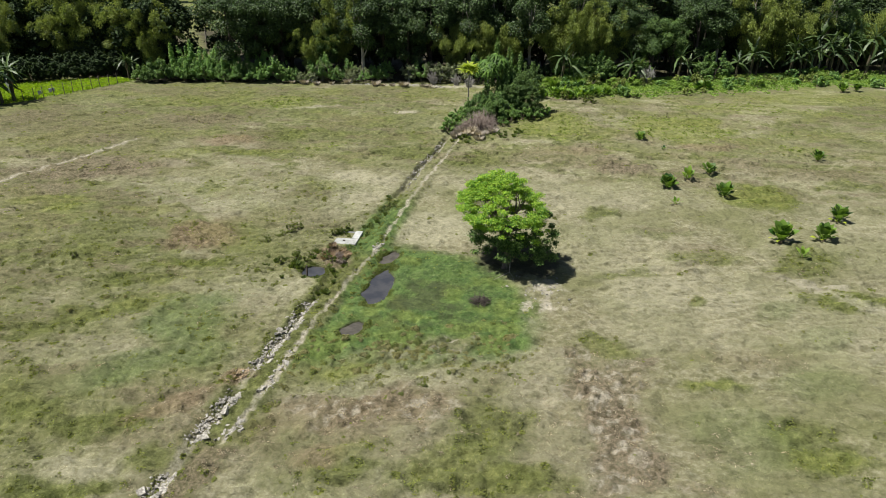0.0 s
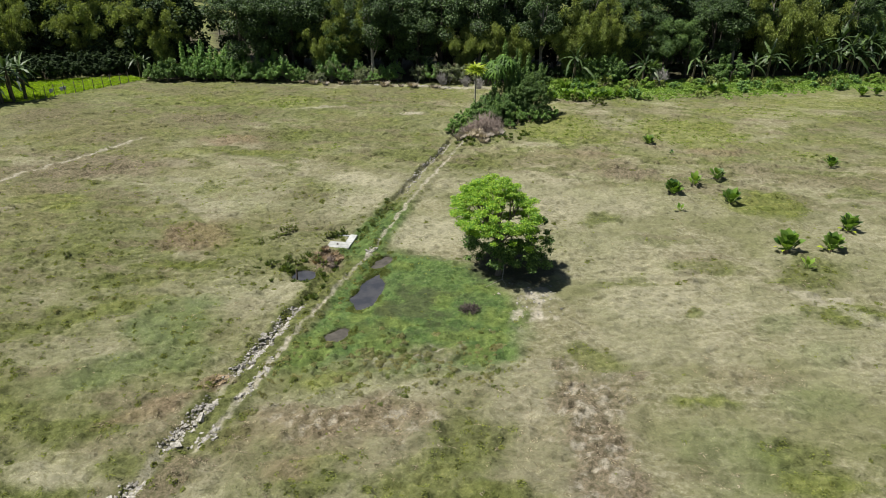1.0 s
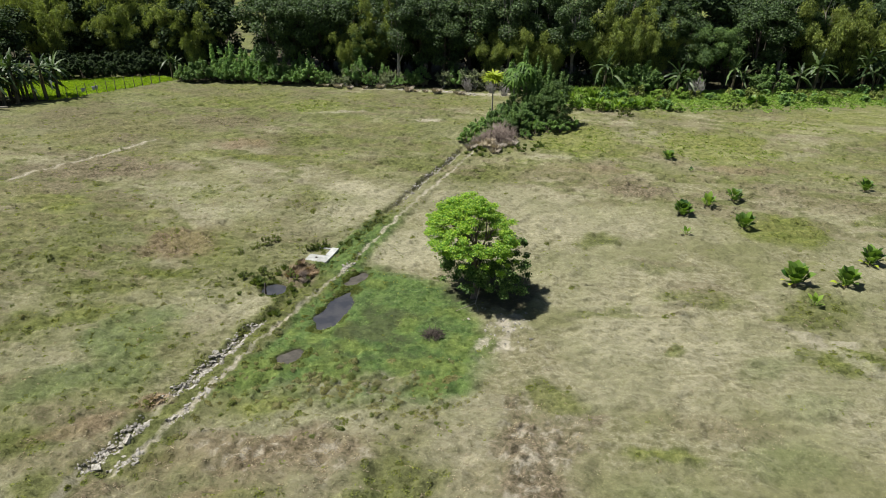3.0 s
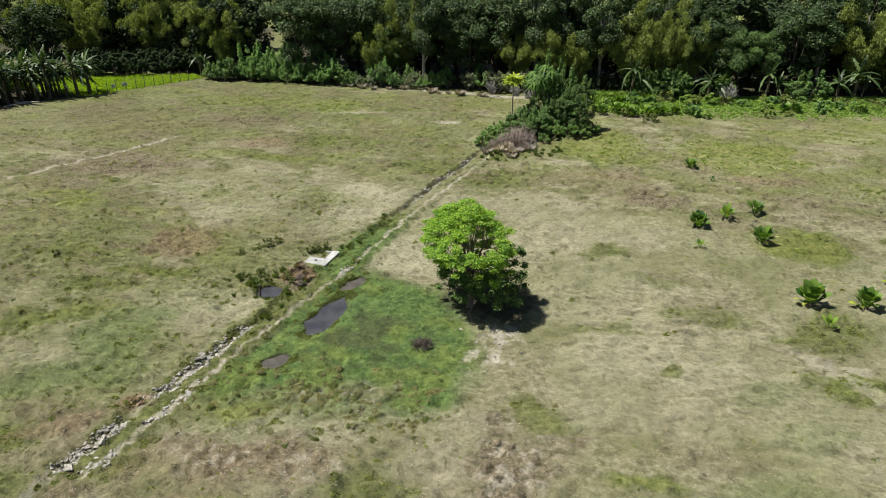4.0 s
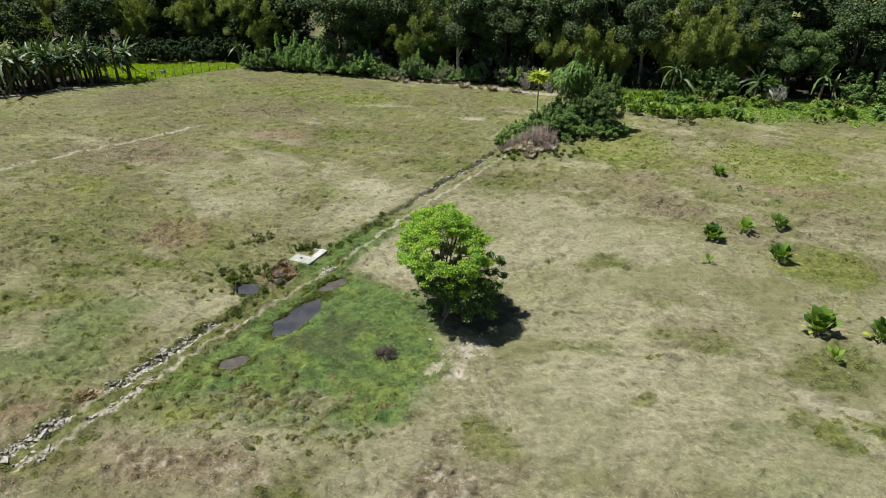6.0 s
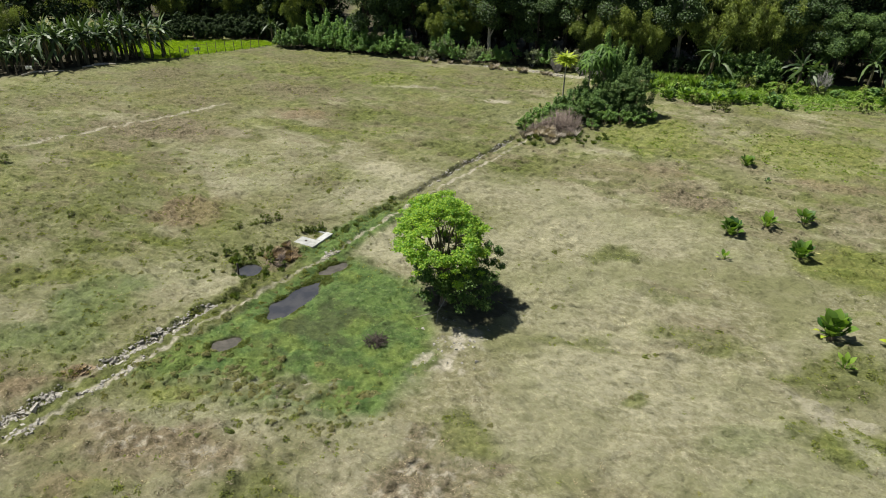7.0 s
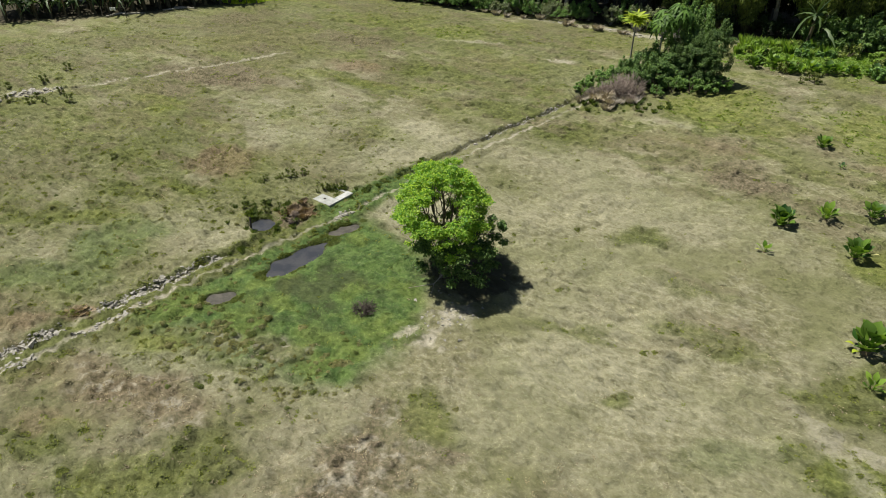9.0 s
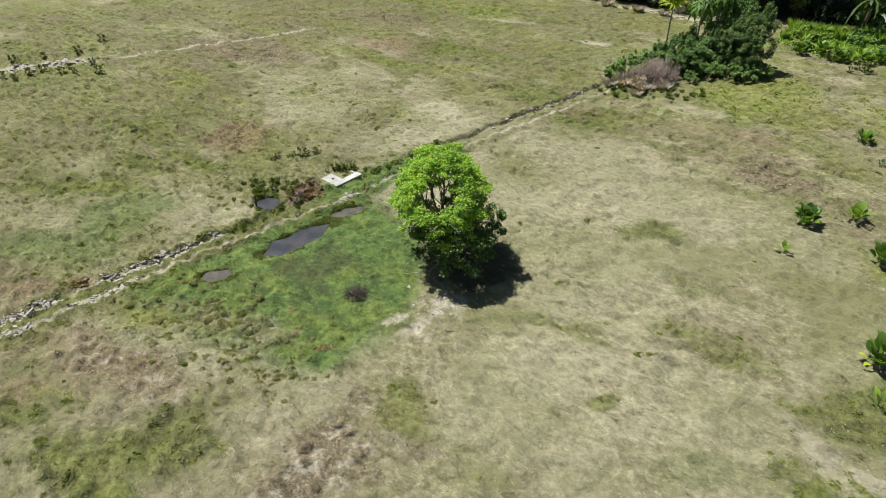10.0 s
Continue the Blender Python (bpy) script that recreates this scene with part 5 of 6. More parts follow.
def coconut_palm(x, y, tall, seed):
    rng = np.random.RandomState(seed)
    palm = thing("coconut_palm", "slender coconut palm with drooping fronds in the clearing", "palm", m=at(x, y, seed * 40))
    part("trunk", stem_mesh("trunk", [tube([(0, 0, -0.2), (0.1, 0, tall * 0.4), (0.3, 0.1, tall * 0.75), (0.4, 0.1, tall)], [0.2, 0.15, 0.13, 0.11], 8)], PALE_BARK), palm)
    mesh = frond_mesh()
    for k in range(15):
        fr = part("frond", mesh, palm)
        fr.matrix_basis = Matrix.Translation((0.4, 0.1, tall)) @ Matrix.Rotation(radians(k * 137.5), 4, 'Z') @ Matrix.Rotation(-radians(42 - 5 * k), 4, 'Y')


coconut_palm(-80.7, 129.5, 7.9, 1)


# ---- shrubs ----
def shrub(name, label, category, seed, wide, tall, n, leaf, mat, group="", stems=5, twig=BARK, blobs=12, slim=0.34):
    rng = np.random.RandomState(seed)
    bush = thing(name, label, category, group)
    bl = clumps(rng, blobs * 2, (0, 0, tall * 0.5), (wide, wide, tall * 0.5), min(wide, tall) * 0.27, low=-0.8)
    bl = [b if k % 3 else (b[0], b[1], b[2] + 0.12 * tall, b[3] * 0.55, b[4] * 0.55, b[5] * 1.9) for k, b in enumerate(bl)]
    part("foliage", leaf_cloud("foliage", rng, n, bl, leaf, mat, slim, 0.1, 1.5, 0.35), bush)
    for k in range(stems):
        part("stem", stem_mesh("stem", [tube(bent((0.08 * math.cos(k), 0.08 * math.sin(k), -0.05), bl[k][:3], 0.05, rng, 3, 0.05), [0.035, 0.028, 0.02, 0.01], 5)], twig), bush)
    return bush


hedge = [shrub("hedge_shrub", "leafy green shrub in the wild hedge along the wood", "shrub", 61, 1.7, 2.9, 3000, 0.17, LEAF_HEDGE, "hedge shrubs", 5, BARK, 20),
         shrub("hedge_shrub", "dense mid green shrub in the wild hedge", "shrub", 62, 1.5, 2.6, 2400, 0.19, LEAF_BUSH, "hedge shrubs", 5, BARK, 18),
         shrub("hedge_shrub", "grey-green weathered shrub in the wild hedge", "shrub", 63, 1.4, 2.4, 1900, 0.17, LEAF_GREY, "hedge shrubs", 8, TWIG_GREY, 18)]
rng = np.random.RandomState(64)
first = set()


def plant_shrub(src, m):
    if src.name not in first:
        first.add(src.name)
        src.matrix_basis = m
    else:
        put(src, m)


for k in range(70):
    x = -65.5 + 33.5 * k / 69 + rng.uniform(-0.6, 0.6)
    y = float(np.interp(x, [-67, -56, -46, -37, -30], [94.2, 94.8, 97, 99.2, 101])) + rng.uniform(-0.8, 3.2)
    pick = (0, 0, 0, 1)[rng.randint(4)] if x < -46 else (0, 0, 2, 2)[rng.randint(4)]
    plant_shrub(hedge[pick], at(x, y, rng.uniform(0, 360), rng.uniform(0.45, 1.4) * (1.1 - 0.3 * (x + 65) / 34), 0.03, rng.uniform(0.7, 1.3)))
for x, y, s, p in ((-69, 92.5, 0.8, 1), (-67.6, 93, 1.0, 1), (-28.5, 102.5, 0.8, 2), (-26.5, 103, 0.7, 0), (-25, 103.5, 0.9, 2), (-23.4, 103, 0.9, 2), (-21.5, 104, 0.8, 2), (-19.5, 105, 1.0, 2), (-17.5, 105, 1.0, 0), (-33, 101.5, 0.6, 0), (-62.6, 97.4, 1.1, 0), (-60.8, 98.2, 1.2, 1), (-63.8, 96.6, 0.9, 1), (-59.4, 98.6, 1.1, 0)):
    plant_shrub(hedge[p], at(x, y, x * 77, s * 1.4))

# dark-leaved bushes added in place of the shade under the wood
under = shrub("understory_bush", "dark bush below the wood, standing in for its shade", "bush", 65, 1.9, 3.2, 1500, 0.34, LEAF_SHADE, "understory bushes", 4, BARK, 14)
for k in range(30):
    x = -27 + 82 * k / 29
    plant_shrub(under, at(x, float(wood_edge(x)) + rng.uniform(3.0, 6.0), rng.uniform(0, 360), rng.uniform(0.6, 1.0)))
# two rows added behind the rice, where the wood's shade lies
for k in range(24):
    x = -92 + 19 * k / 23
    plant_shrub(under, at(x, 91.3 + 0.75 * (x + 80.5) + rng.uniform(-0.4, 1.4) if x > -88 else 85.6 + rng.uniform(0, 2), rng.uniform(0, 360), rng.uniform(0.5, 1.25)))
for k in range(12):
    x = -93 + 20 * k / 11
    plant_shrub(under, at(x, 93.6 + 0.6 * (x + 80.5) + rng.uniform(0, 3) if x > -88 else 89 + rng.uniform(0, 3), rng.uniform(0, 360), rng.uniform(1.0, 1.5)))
for x, dy, s in ((-1.5, 1.0, 1.3), (0.5, 0.5, 1.5), (2.4, 1.2, 1.4), (7.0, 0.5, 1.3), (8.8, 1.2, 1.2), (18.5, 0.8, 1.3), (20.5, 0.2, 1.6), (-3.5, 1.6, 1.5), (-2.2, 0.4, 1.2), (1.5, 2.0, 1.7), (-70.2, -1.2, 0.9), (-68.4, -0.6, 1.1), (-66.8, 0.2, 1.2)):
    plant_shrub(hedge[1], at(x, float(wood_edge(x)) + dy, x * 53, s))

# rank weeds along the wood on the other side
weed = [shrub("weed_clump", "rank leafy green weed clump at the wood's edge", "weeds", 66, 1.0, 1.3, 650, 0.28, LEAF_RANK, "weed clumps", 3, BARK, 8),
        shrub("weed_clump", "bright green broad-leaved weed clump", "weeds", 67, 0.9, 1.2, 520, 0.36, LEAF_HEDGE, "weed clumps", 3, BARK, 8),
        shrub("weed_clump", "low yellowish green weed clump", "weeds", 68, 0.9, 0.9, 520, 0.24, LEAF_BAMBOO, "weed clumps", 3, BARK, 8)]
for k in range(110):
    x = rng.uniform(-9, 46)
    e = float(wood_edge(x))
    y = e - 0.5 - abs(rng.normal(0, 5.5))
    if y < 92 + 0.2 * x:
        continue
    plant_shrub(weed[rng.randint(3)], at(x, y, rng.uniform(0, 360), rng.uniform(0.35, 1.4), 0.03, rng.uniform(0.7, 1.4)))

for x, y, s in ((-6.2, 95.5, 1.1), (-4.4, 96.6, 1.2), (-3.0, 97.4, 1.0), (-1.2, 98.5, 1.2), (1.4, 99.5, 1.1), (-5.2, 98.2, 1.2), (-7.2, 98.8, 1.1), (-6.6, 97.4, 0.9), (-2.4, 95.9, 1.1), (-1.6, 96.6, 0.9), (-0.4, 97.2, 1.0), (0.6, 98.6, 1.1), (-3.6, 98.8, 1.1), (2.8, 100.4, 1.0), (4.6, 101.2, 1.1), (16.5, 106.5, 1.2), (18.0, 107.8, 1.1), (38.0, 110.5, 1.2), (40.2, 111.5, 1.0)):
    put(taro_b if int(x) % 2 else taro_a, at(x, y, x * 88, s))

# ---- thicket at the end of the ditch ----
thick_dark = shrub("thicket_bush", "tall dark green bush in the thicket", "bush", 71, 1.7, 4.9, 14000, 0.115, LEAF_MID, "thicket bushes", 6, BARK, 34)
thick_green = shrub("thicket_bush", "leafy mid green bush in the thicket", "bush", 72, 1.6, 2.8, 8000, 0.14, LEAF_BUSH, "thicket bushes", 5, BARK, 24)
thick_low = shrub("thicket_bush", "low bright green bush in the thicket", "bush", 73, 1.1, 1.6, 2400, 0.16, LEAF_VINE, "thicket bushes", 4, BARK, 14)
for src, x, y, s in ((thick_dark, -7.6, 85.8, 0.95), (thick_dark, -8.6, 84.3, 0.8), (thick_dark, -7.2, 83.8, 0.7), (thick_dark, -9.9, 83.2, 0.6), (thick_dark, -11.2, 84.6, 0.66), (thick_low, -6.4, 82.6, 0.8), (thick_low, -7.8, 81.8, 0.75), (thick_low, -5.6, 84.0, 0.8), (thick_green, -10.2, 84.6, 1.0), (thick_green, -11.7, 83.2, 1.0), (thick_green, -13.0, 81.8, 0.95),
                     (thick_green, -11.2, 81.0, 0.85), (thick_green, -13.9, 80.0, 0.8), (thick_green, -12.3, 79.0, 0.7), (thick_low, -15.2, 78.4, 1.0), (thick_low, -15.7, 76.6, 0.9), (thick_low, -15.9, 75.0, 0.75),
                     (thick_low, -14.4, 77.2, 0.85), (thick_low, -10.0, 82.0, 1.0), (thick_low, -9.2, 80.6, 0.7), (thick_low, -9.9, 78.6, 0.55)):
    plant_shrub(src, at(x, y, x * 91 + y, s * 1.3))


for x, y, s, tall in ((-11.3, 86.4, 1.35, 2.0), (-9.5, 87.2, 1.3, 1.7)):
    plant_shrub(thick_green, at(x, y, x * 91, s, 0.03, tall))


def twig_bush(name, label, category, seed, wide, tall, n, mat, group=""):
    """A leafless bush: many forking twigs in one tangle."""
    rng = np.random.RandomState(seed)
    bush = thing(name, label, category, group)
    for k in range(6):
        pieces = []
        for j in range(n // 6):
            a, r = rng.uniform(0, 6.28), wide * math.sqrt(rng.rand())
            tip = (r * math.cos(a), r * math.sin(a), tall * rng.uniform(0.45, 1.0) * (1 - 0.4 * (r / wide) ** 2))
            pts = bent((0.3 * r * math.cos(a), 0.3 * r * math.sin(a), -0.05), tip, 0.08, rng, 3, 0.07)
            pieces.append(tube(pts, [0.03, 0.024, 0.017, 0.008], 4))
            for q in range(2):
                t2 = np.array(tip) + rng.normal(0, 0.3 * wide * 0.6, 3)
                t2[2] = max(t2[2], 0.05)
                pieces.append(tube(bent(pts[2], t2, 0.05, rng, 2, 0.05), [0.014, 0.01, 0.005], 4))
        part("branch", stem_mesh("branch", pieces, mat), bush)
    return bush


dead = twig_bush("dead_bush", "leafless purplish brown dead bush before the thicket", "bush", 75, 1.3, 2.0, 108, TWIG, "dead bushes")
dead.matrix_basis = at(-12.4, 75.6, 10, 1.15)
for x, y, s in ((-13.9, 75.2, 0.6), (-11.3, 76.6, 0.7), (-12.0, 77.6, 0.85), (-14.6, 74.0, 0.42), (-10.8, 75.2, 0.42), (-13.2, 77.0, 0.75)):
    put(dead, at(x, y, x * 50, s * 1.35))
for x, y, s in ((-16.2, 38.9, 0.3), (-15.9, 38.4, 0.25)):
    put(dead, at(x, y, x * 50, s, 0.03, 0.8))
dead_grey = twig_bush("dead_bush", "pale grey leafless bush at the wood's edge", "bush", 76, 1.1, 2.4, 72, TWIG_GREY, "dead bushes")
dead_grey.matrix_basis = at(-24.2, 101.8, 0, 1.0)
for x, y, s in ((-20.5, 101.8, 0.8), (9.1, 110.3, 1.3), (-18.2, 101.0, 0.8)):
    put(dead_grey, at(x, y, x * 50, s))


# papaya-like trees over the thicket
def papaya(label, x, y, tall, n, mat, seed, size=1.0, lift=0):
    rng = np.random.RandomState(seed)
    tree = thing("papaya_tree", label, "tree", m=at(x, y, seed * 33))
    part("trunk", stem_mesh("trunk", [tube([(0, 0, -0.1), (0.04, 0, tall * 0.5), (0, 0.05, tall)], [0.12, 0.09, 0.06], 7)], PALE_BARK), tree)
    v, f = [], []
    for k in range(7):
        a = radians(-126 + 42 * k)
        long = 1.0 - 0.1 * abs(k - 3)
        b = len(v)
        for t, w, z in ((0.0, 0.02, 0.0), (0.35, 0.085, 0.0), (0.7, 0.07, -0.18), (1.0, 0.012, -0.48)):
            for side in (-1, 1):
                v.append((math.cos(a) * long * t - math.sin(a) * w * side, math.sin(a) * long * t + math.cos(a) * w * side, z * (0.35 if lift else 1.0)))
        f += [(b + i, b + i + 1, b + i + 3, b + i + 2) for i in (0, 2, 4)]
    mesh = mesh_of("leaf", v, f, mat)
    for k in range(n):
        q = k / n
        turn = Matrix.Rotation(radians(137.5 * k), 4, 'Z')
        up = radians(75 - (85 - 1.3 * lift) * q + rng.uniform(-14, 14))
        r = size * rng.uniform(0.45, 1.3)
        p = Vector((r * math.cos(up), 0, tall - 0.3 * q + r * math.sin(up)))
        leaf = part("leaf", mesh, tree)
        leaf.matrix_basis = turn @ Matrix.Translation(p) @ Matrix.Rotation(radians(5 + 50 * q - lift), 4, 'Y') @ Matrix.Rotation(rng.uniform(-0.6, 0.6), 4, 'X') @ Matrix.Scale(size * rng.uniform(0.8, 1.4), 4)
        st = part("stalk", stalk_mesh(LEAF_TARO_YOUNG), leaf)
        st.matrix_basis = leaf.matrix_basis.inverted() @ turn @ Matrix.Translation((0, 0, tall - 0.3 * q)) @ Matrix.Rotation(-up, 4, 'Y') @ Matrix.Diagonal((r, 0.5, 0.5, 1))


papaya("tall papaya-like tree with drooping green leaves", -12.8, 84.4, 5.7, 34, LEAF_PAPAYA, 5, 1.0)
papaya("slender papaya-like tree with fingered drooping leaves", -11.6, 85.5, 6.4, 32, LEAF_PAPAYA, 7, 1.0)
papaya("slim small tree with bright yellow leaves", -14.9, 82.2, 5.7, 24, LEAF_YELLOW, 6, 0.95, 38)


# ---- weeds round the pools ----
def tussock(seed, tall, wide, n, mat, label):
    """A low fuzzy hummock of short blades."""
    rng = np.random.RandomState(seed)
    d = rng.normal(0, 1, (n, 3))
    d[:, 2] = np.abs(d[:, 2])
    d /= np.linalg.norm(d, axis=1)[:, None]
    lump = 1 + 0.25 * np.sin(3 * np.arctan2(d[:, 1], d[:, 0]) + seed)
    pos = d * np.array([wide, wide, tall]) * (rng.uniform(0.75, 1.05, n) * lump)[:, None]
    v, f = leaf_arrays(rng, pos, d, 0.10, 0.26, 0.2, 0.3, 1.2, 0.3)
    return tagged(new("tussock", mesh_of("tussock", v, f, mat)), label, "tussock", "grass tussocks")


tuss = [tussock(81, 0.18, 0.22, 230, LEAF_TUSSOCK, "low coarse brownish green grass tussock"), tussock(82, 0.22, 0.28, 300, LEAF_TUSSOCK, "coarse brownish grass tussock"),
        tussock(83, 0.24, 0.26, 280, LEAF_WEED, "dark green weedy tussock")]


def put_tussock(k, x, y, s):
    src = tuss[k]
    m = at(x, y, rng.uniform(0, 360), s * rng.uniform(0.45, 0.9), 0.02, rng.uniform(0.5, 0.95))
    if src.name not in first:
        first.add(src.name)
        src.matrix_basis = m
    else:
        put(src, m)


rng = np.random.RandomState(84)
for k in range(150):
    x = rng.uniform(-13.4, -2.6)
    y = 27.6 + 0.22 * (x + 12) + rng.normal(0.8, 1.7)
    put_tussock(rng.randint(3), x, y, rng.uniform(0.6, 1.3))
for k in range(52):
    y = rng.uniform(21, 42)
    x = float(path_x(np.array(y))) + 0.5 + abs(rng.normal(0, 0.5))
    if pond_field(np.array([x]), np.array([y]))[0] < 1.15:
        continue
    put_tussock(rng.randint(3), x, y, rng.uniform(0.5, 1.1))
for k in range(42):
    y = rng.uniform(34, 52)
    x = float(ditch_x(np.array(y))) + rng.normal(0.1, 0.45)
    put_tussock(2 if rng.rand() < 0.7 else 0, x, y, rng.uniform(0.6, 1.2))
for k in range(36):
    x, y = -18.6 + rng.normal(0, 1.5), 38.4 + rng.normal(0, 1.3)
    if pond_field(np.array([x]), np.array([y]))[0] < 1.15 or (x > -17.8 and y > 41.2):
        continue
    put_tussock(2 if rng.rand() < 0.6 else 1, x, y, rng.uniform(0.6, 1.3))
for k in range(24):
    x, y = -29.2 + rng.normal(0, 3.6), 30.4 + rng.normal(0, 0.9)
    put_tussock(rng.randint(3), x, y + 0.45 * (x + 29.2), rng.uniform(0.5, 1.1))
for x, y in ((7.7, 39.0), (8.1, 39.2), (7.9, 38.6), (8.5, 39.1), (10.2, 45.2), (10.6, 44.4), (9.8, 45.9), (3.0, 33.2), (1.6, 31.2), (2.4, 30.8), (17.2, 42.0), (13.8, 36.2), (12.2, 34.4)):
    put_tussock(0, x, y, rng.uniform(0.6, 0.9))

small = shrub("small_shrub", "small dark green shrub in the pasture", "shrub", 86, 0.42, 0.8, 330, 0.14, LEAF_WEED, "small shrubs by the pools", 3, BARK, 7)
small.matrix_basis = at(-21.7, 42.6, 0, 1.0)
for x, y, s in ((-22.1, 42.1, 1.0), (-21.4, 43.6, 1.0), (-21.6, 43.1, 0.8), (-22.6, 40.7, 1.0), (-23.0, 41.3, 0.8), (-20.1, 37.6, 1.0), (-19.3, 38.6, 1.1), (-18.4, 38.2, 1.0), (-17.0, 38.6, 1.1), (-16.4, 38.2, 0.9), (-18.6, 39.4, 0.7), (-21.2, 37.2, 0.8),
                (-18.2, 43.1, 1.1), (-17.9, 43.5, 1.0), (-17.5, 44.2, 1.0), (-18.3, 42.5, 0.6), (-15.5, 49.4, 1.2), (-15.7, 48.6, 0.8), (-60.6, 33.2, 1.6), (-55.7, 34.6, 1.4), (-53.7, 35.8, 1.3), (-59.3, 39.2, 1.5), (-51.2, 38.4, 1.4), (-55.1, 33.2, 1.3), (-54.9, 36.8, 1.2),
                (-60.2, 36.0, 1.3), (-54.3, 38.9, 1.2), (-61.0, 30.2, 1.4), (-56.2, 31.0, 1.4), (-54.6, 31.8, 1.2), (-52.6, 36.6, 1.2), (-61.7, 42.5, 1.5), (-35.4, 35.4, 0.7), (-20.2, 27.6, 0.5), (-19.6, 30.2, 0.5), (0.0, 94.6, 1.5), (0.8, 94.2, 1.6), (-0.3, 92.8, 1.0), (-3.1, 95.6, 1.7), (-2.4, 96.8, 1.6)):
    put(small, at(x, y, x * 70, s * (0.72 if -25 < x < 0 and y < 60 else 0.78 if x < -50 else 1.0)))


def grass_tuft(name, label, category, group, seed, tall, wide, n, mat, lean=0.5):
    """Upright blades that lean out of one root."""
    rng = np.random.RandomState(seed)
    a, r = rng.uniform(0, 6.28, n), wide * np.sqrt(rng.rand(n))
    root = np.stack([r * np.cos(a), r * np.sin(a), np.full(n, -0.03)], 1)
    long = tall * rng.uniform(0.5, 1.1, n)
    b = a + rng.normal(0, 0.8, n)
    out = np.stack([np.cos(b), np.sin(b), np.zeros(n)], 1) * (long * lean * rng.uniform(0.2, 1.2, n))[:, None]
    side = np.stack([-np.sin(b), np.cos(b), np.zeros(n)], 1) * (0.025 + 0.02 * tall)
    up = np.array([0, 0, 1.0]) * long[:, None]
    v = np.stack([root - side, root + side, root + out * 0.35 + up * 0.6 + side * 0.8, root + out + up * 0.9], 1).reshape(-1, 3)
    i = np.arange(n)[:, None] * 4
    return tagged(new(name, mesh_of(name, v, np.concatenate([i + [0, 1, 2], i + [0, 2, 3]]), mat)), label, category, group)


hay = grass_tuft("dry_grass_tuft", "tall dry tan grass tuft before the thicket", "grass", "dry grass tufts", 101, 1.0, 0.5, 170, LEAF_HAY, 0.7)
reed = grass_tuft("reed_tuft", "dark green upright reedy weed tuft", "weeds", "reed tufts", 102, 0.55, 0.22, 90, LEAF_REED, 0.5)
rust = grass_tuft("dry_grass_tuft", "rusty brown dry grass tuft on the mound by the pools", "grass", "dry grass tufts", 104, 0.4, 0.35, 150, LEAF_RUST, 0.9)
rust.matrix_basis = at(-16.6, 39.6, 0, 0.8)
for k in range(12):
    put(rust, at(-16.8 + rng.normal(0, 0.55), 39.7 + rng.normal(0, 0.5), k * 67, rng.uniform(0.6, 1.1)))
tan = grass_tuft("dry_grass_tuft", "orange-tan dead grass tuft lying at the ditch's edge", "grass", "dry grass tufts", 106, 0.13, 0.3, 150, leaf_material("tan_dead_blades", (0.27, 0.20, 0.14), (0.47, 0.385, 0.29), 0.2, 0.9), 1.6)
tan.matrix_basis = at(-16.7, 24.9, 0, 1.0)
for k in range(7):
    put(tan, at(-16.9 + 0.14 * (k - 3), 24.9 + 0.1 * (k - 3) + rng.uniform(-0.15, 0.15), k * 67, rng.uniform(0.6, 1.0)))
cane = grass_tuft("cane_tuft", "tall upright bright green cane-like grass tuft", "grass", "cane tufts by the wood", 105, 1.7, 0.5, 150, LEAF_RANK, 0.35)
cane.matrix_basis = at(-9.6, 102.8, 0)
for k in range(46):
    x = -10.4 + 9.4 * k / 45 + rng.uniform(-0.3, 0.3)
    put(cane, at(x, 102.8 + 0.62 * (x + 10.4) + rng.normal(0, 1.3), k * 67, rng.uniform(0.4, 1.0)))
hay.matrix_basis, reed.matrix_basis = at(-13.6, 76.8, 0), at(-18.9, 37.4, 0)
rng = np.random.RandomState(103)
for k in range(30):
    x = rng.uniform(-15.2, -10.6)
    put(hay, at(x, 73.0 + 0.3 * (x + 15) + rng.normal(0.6, 1.0), k * 67, rng.uniform(0.4, 1.1)))
for k in range(44):
    x = rng.uniform(-14.6, -7.0)
    put(reed, at(x, 71.4 + 0.6 * (x + 14) + rng.normal(0.6, 1.3), k * 67, rng.uniform(0.35, 1.0)))
for k in range(20):
    x, y = -18.4 + rng.normal(0, 1.4), 37.8 + rng.normal(0, 1.1)
    if pond_field(np.array([x]), np.array([y]))[0] > 1.1:
        put(reed, at(x, y, k * 67, rng.uniform(0.35, 0.9)))
for x, y, s in ((-17.75, 43.35, 0.5), (-17.4, 43.5, 0.4), (-17.9, 43.8, 0.7), (-17.5, 43.9, 0.6), (-17.2, 44.1, 0.6), (-18.0, 43.3, 0.6)):
    put(reed, at(x, y, x * 999, s))
for k in range(30):
    y = rng.uniform(33.5, 52)
    put(reed, at(float(ditch_x(np.array(y))) + rng.normal(0.1, 0.3), y, k * 67, rng.uniform(0.3, 0.7)))
for k in range(14):
    x = rng.uniform(-46, -24)
    put(hay, at(x, float(np.interp(x, [-50, -35, -20], [95.0, 97.8, 99.8])) + rng.normal(0, 0.6), k * 67, rng.uniform(0.4, 0.9)))

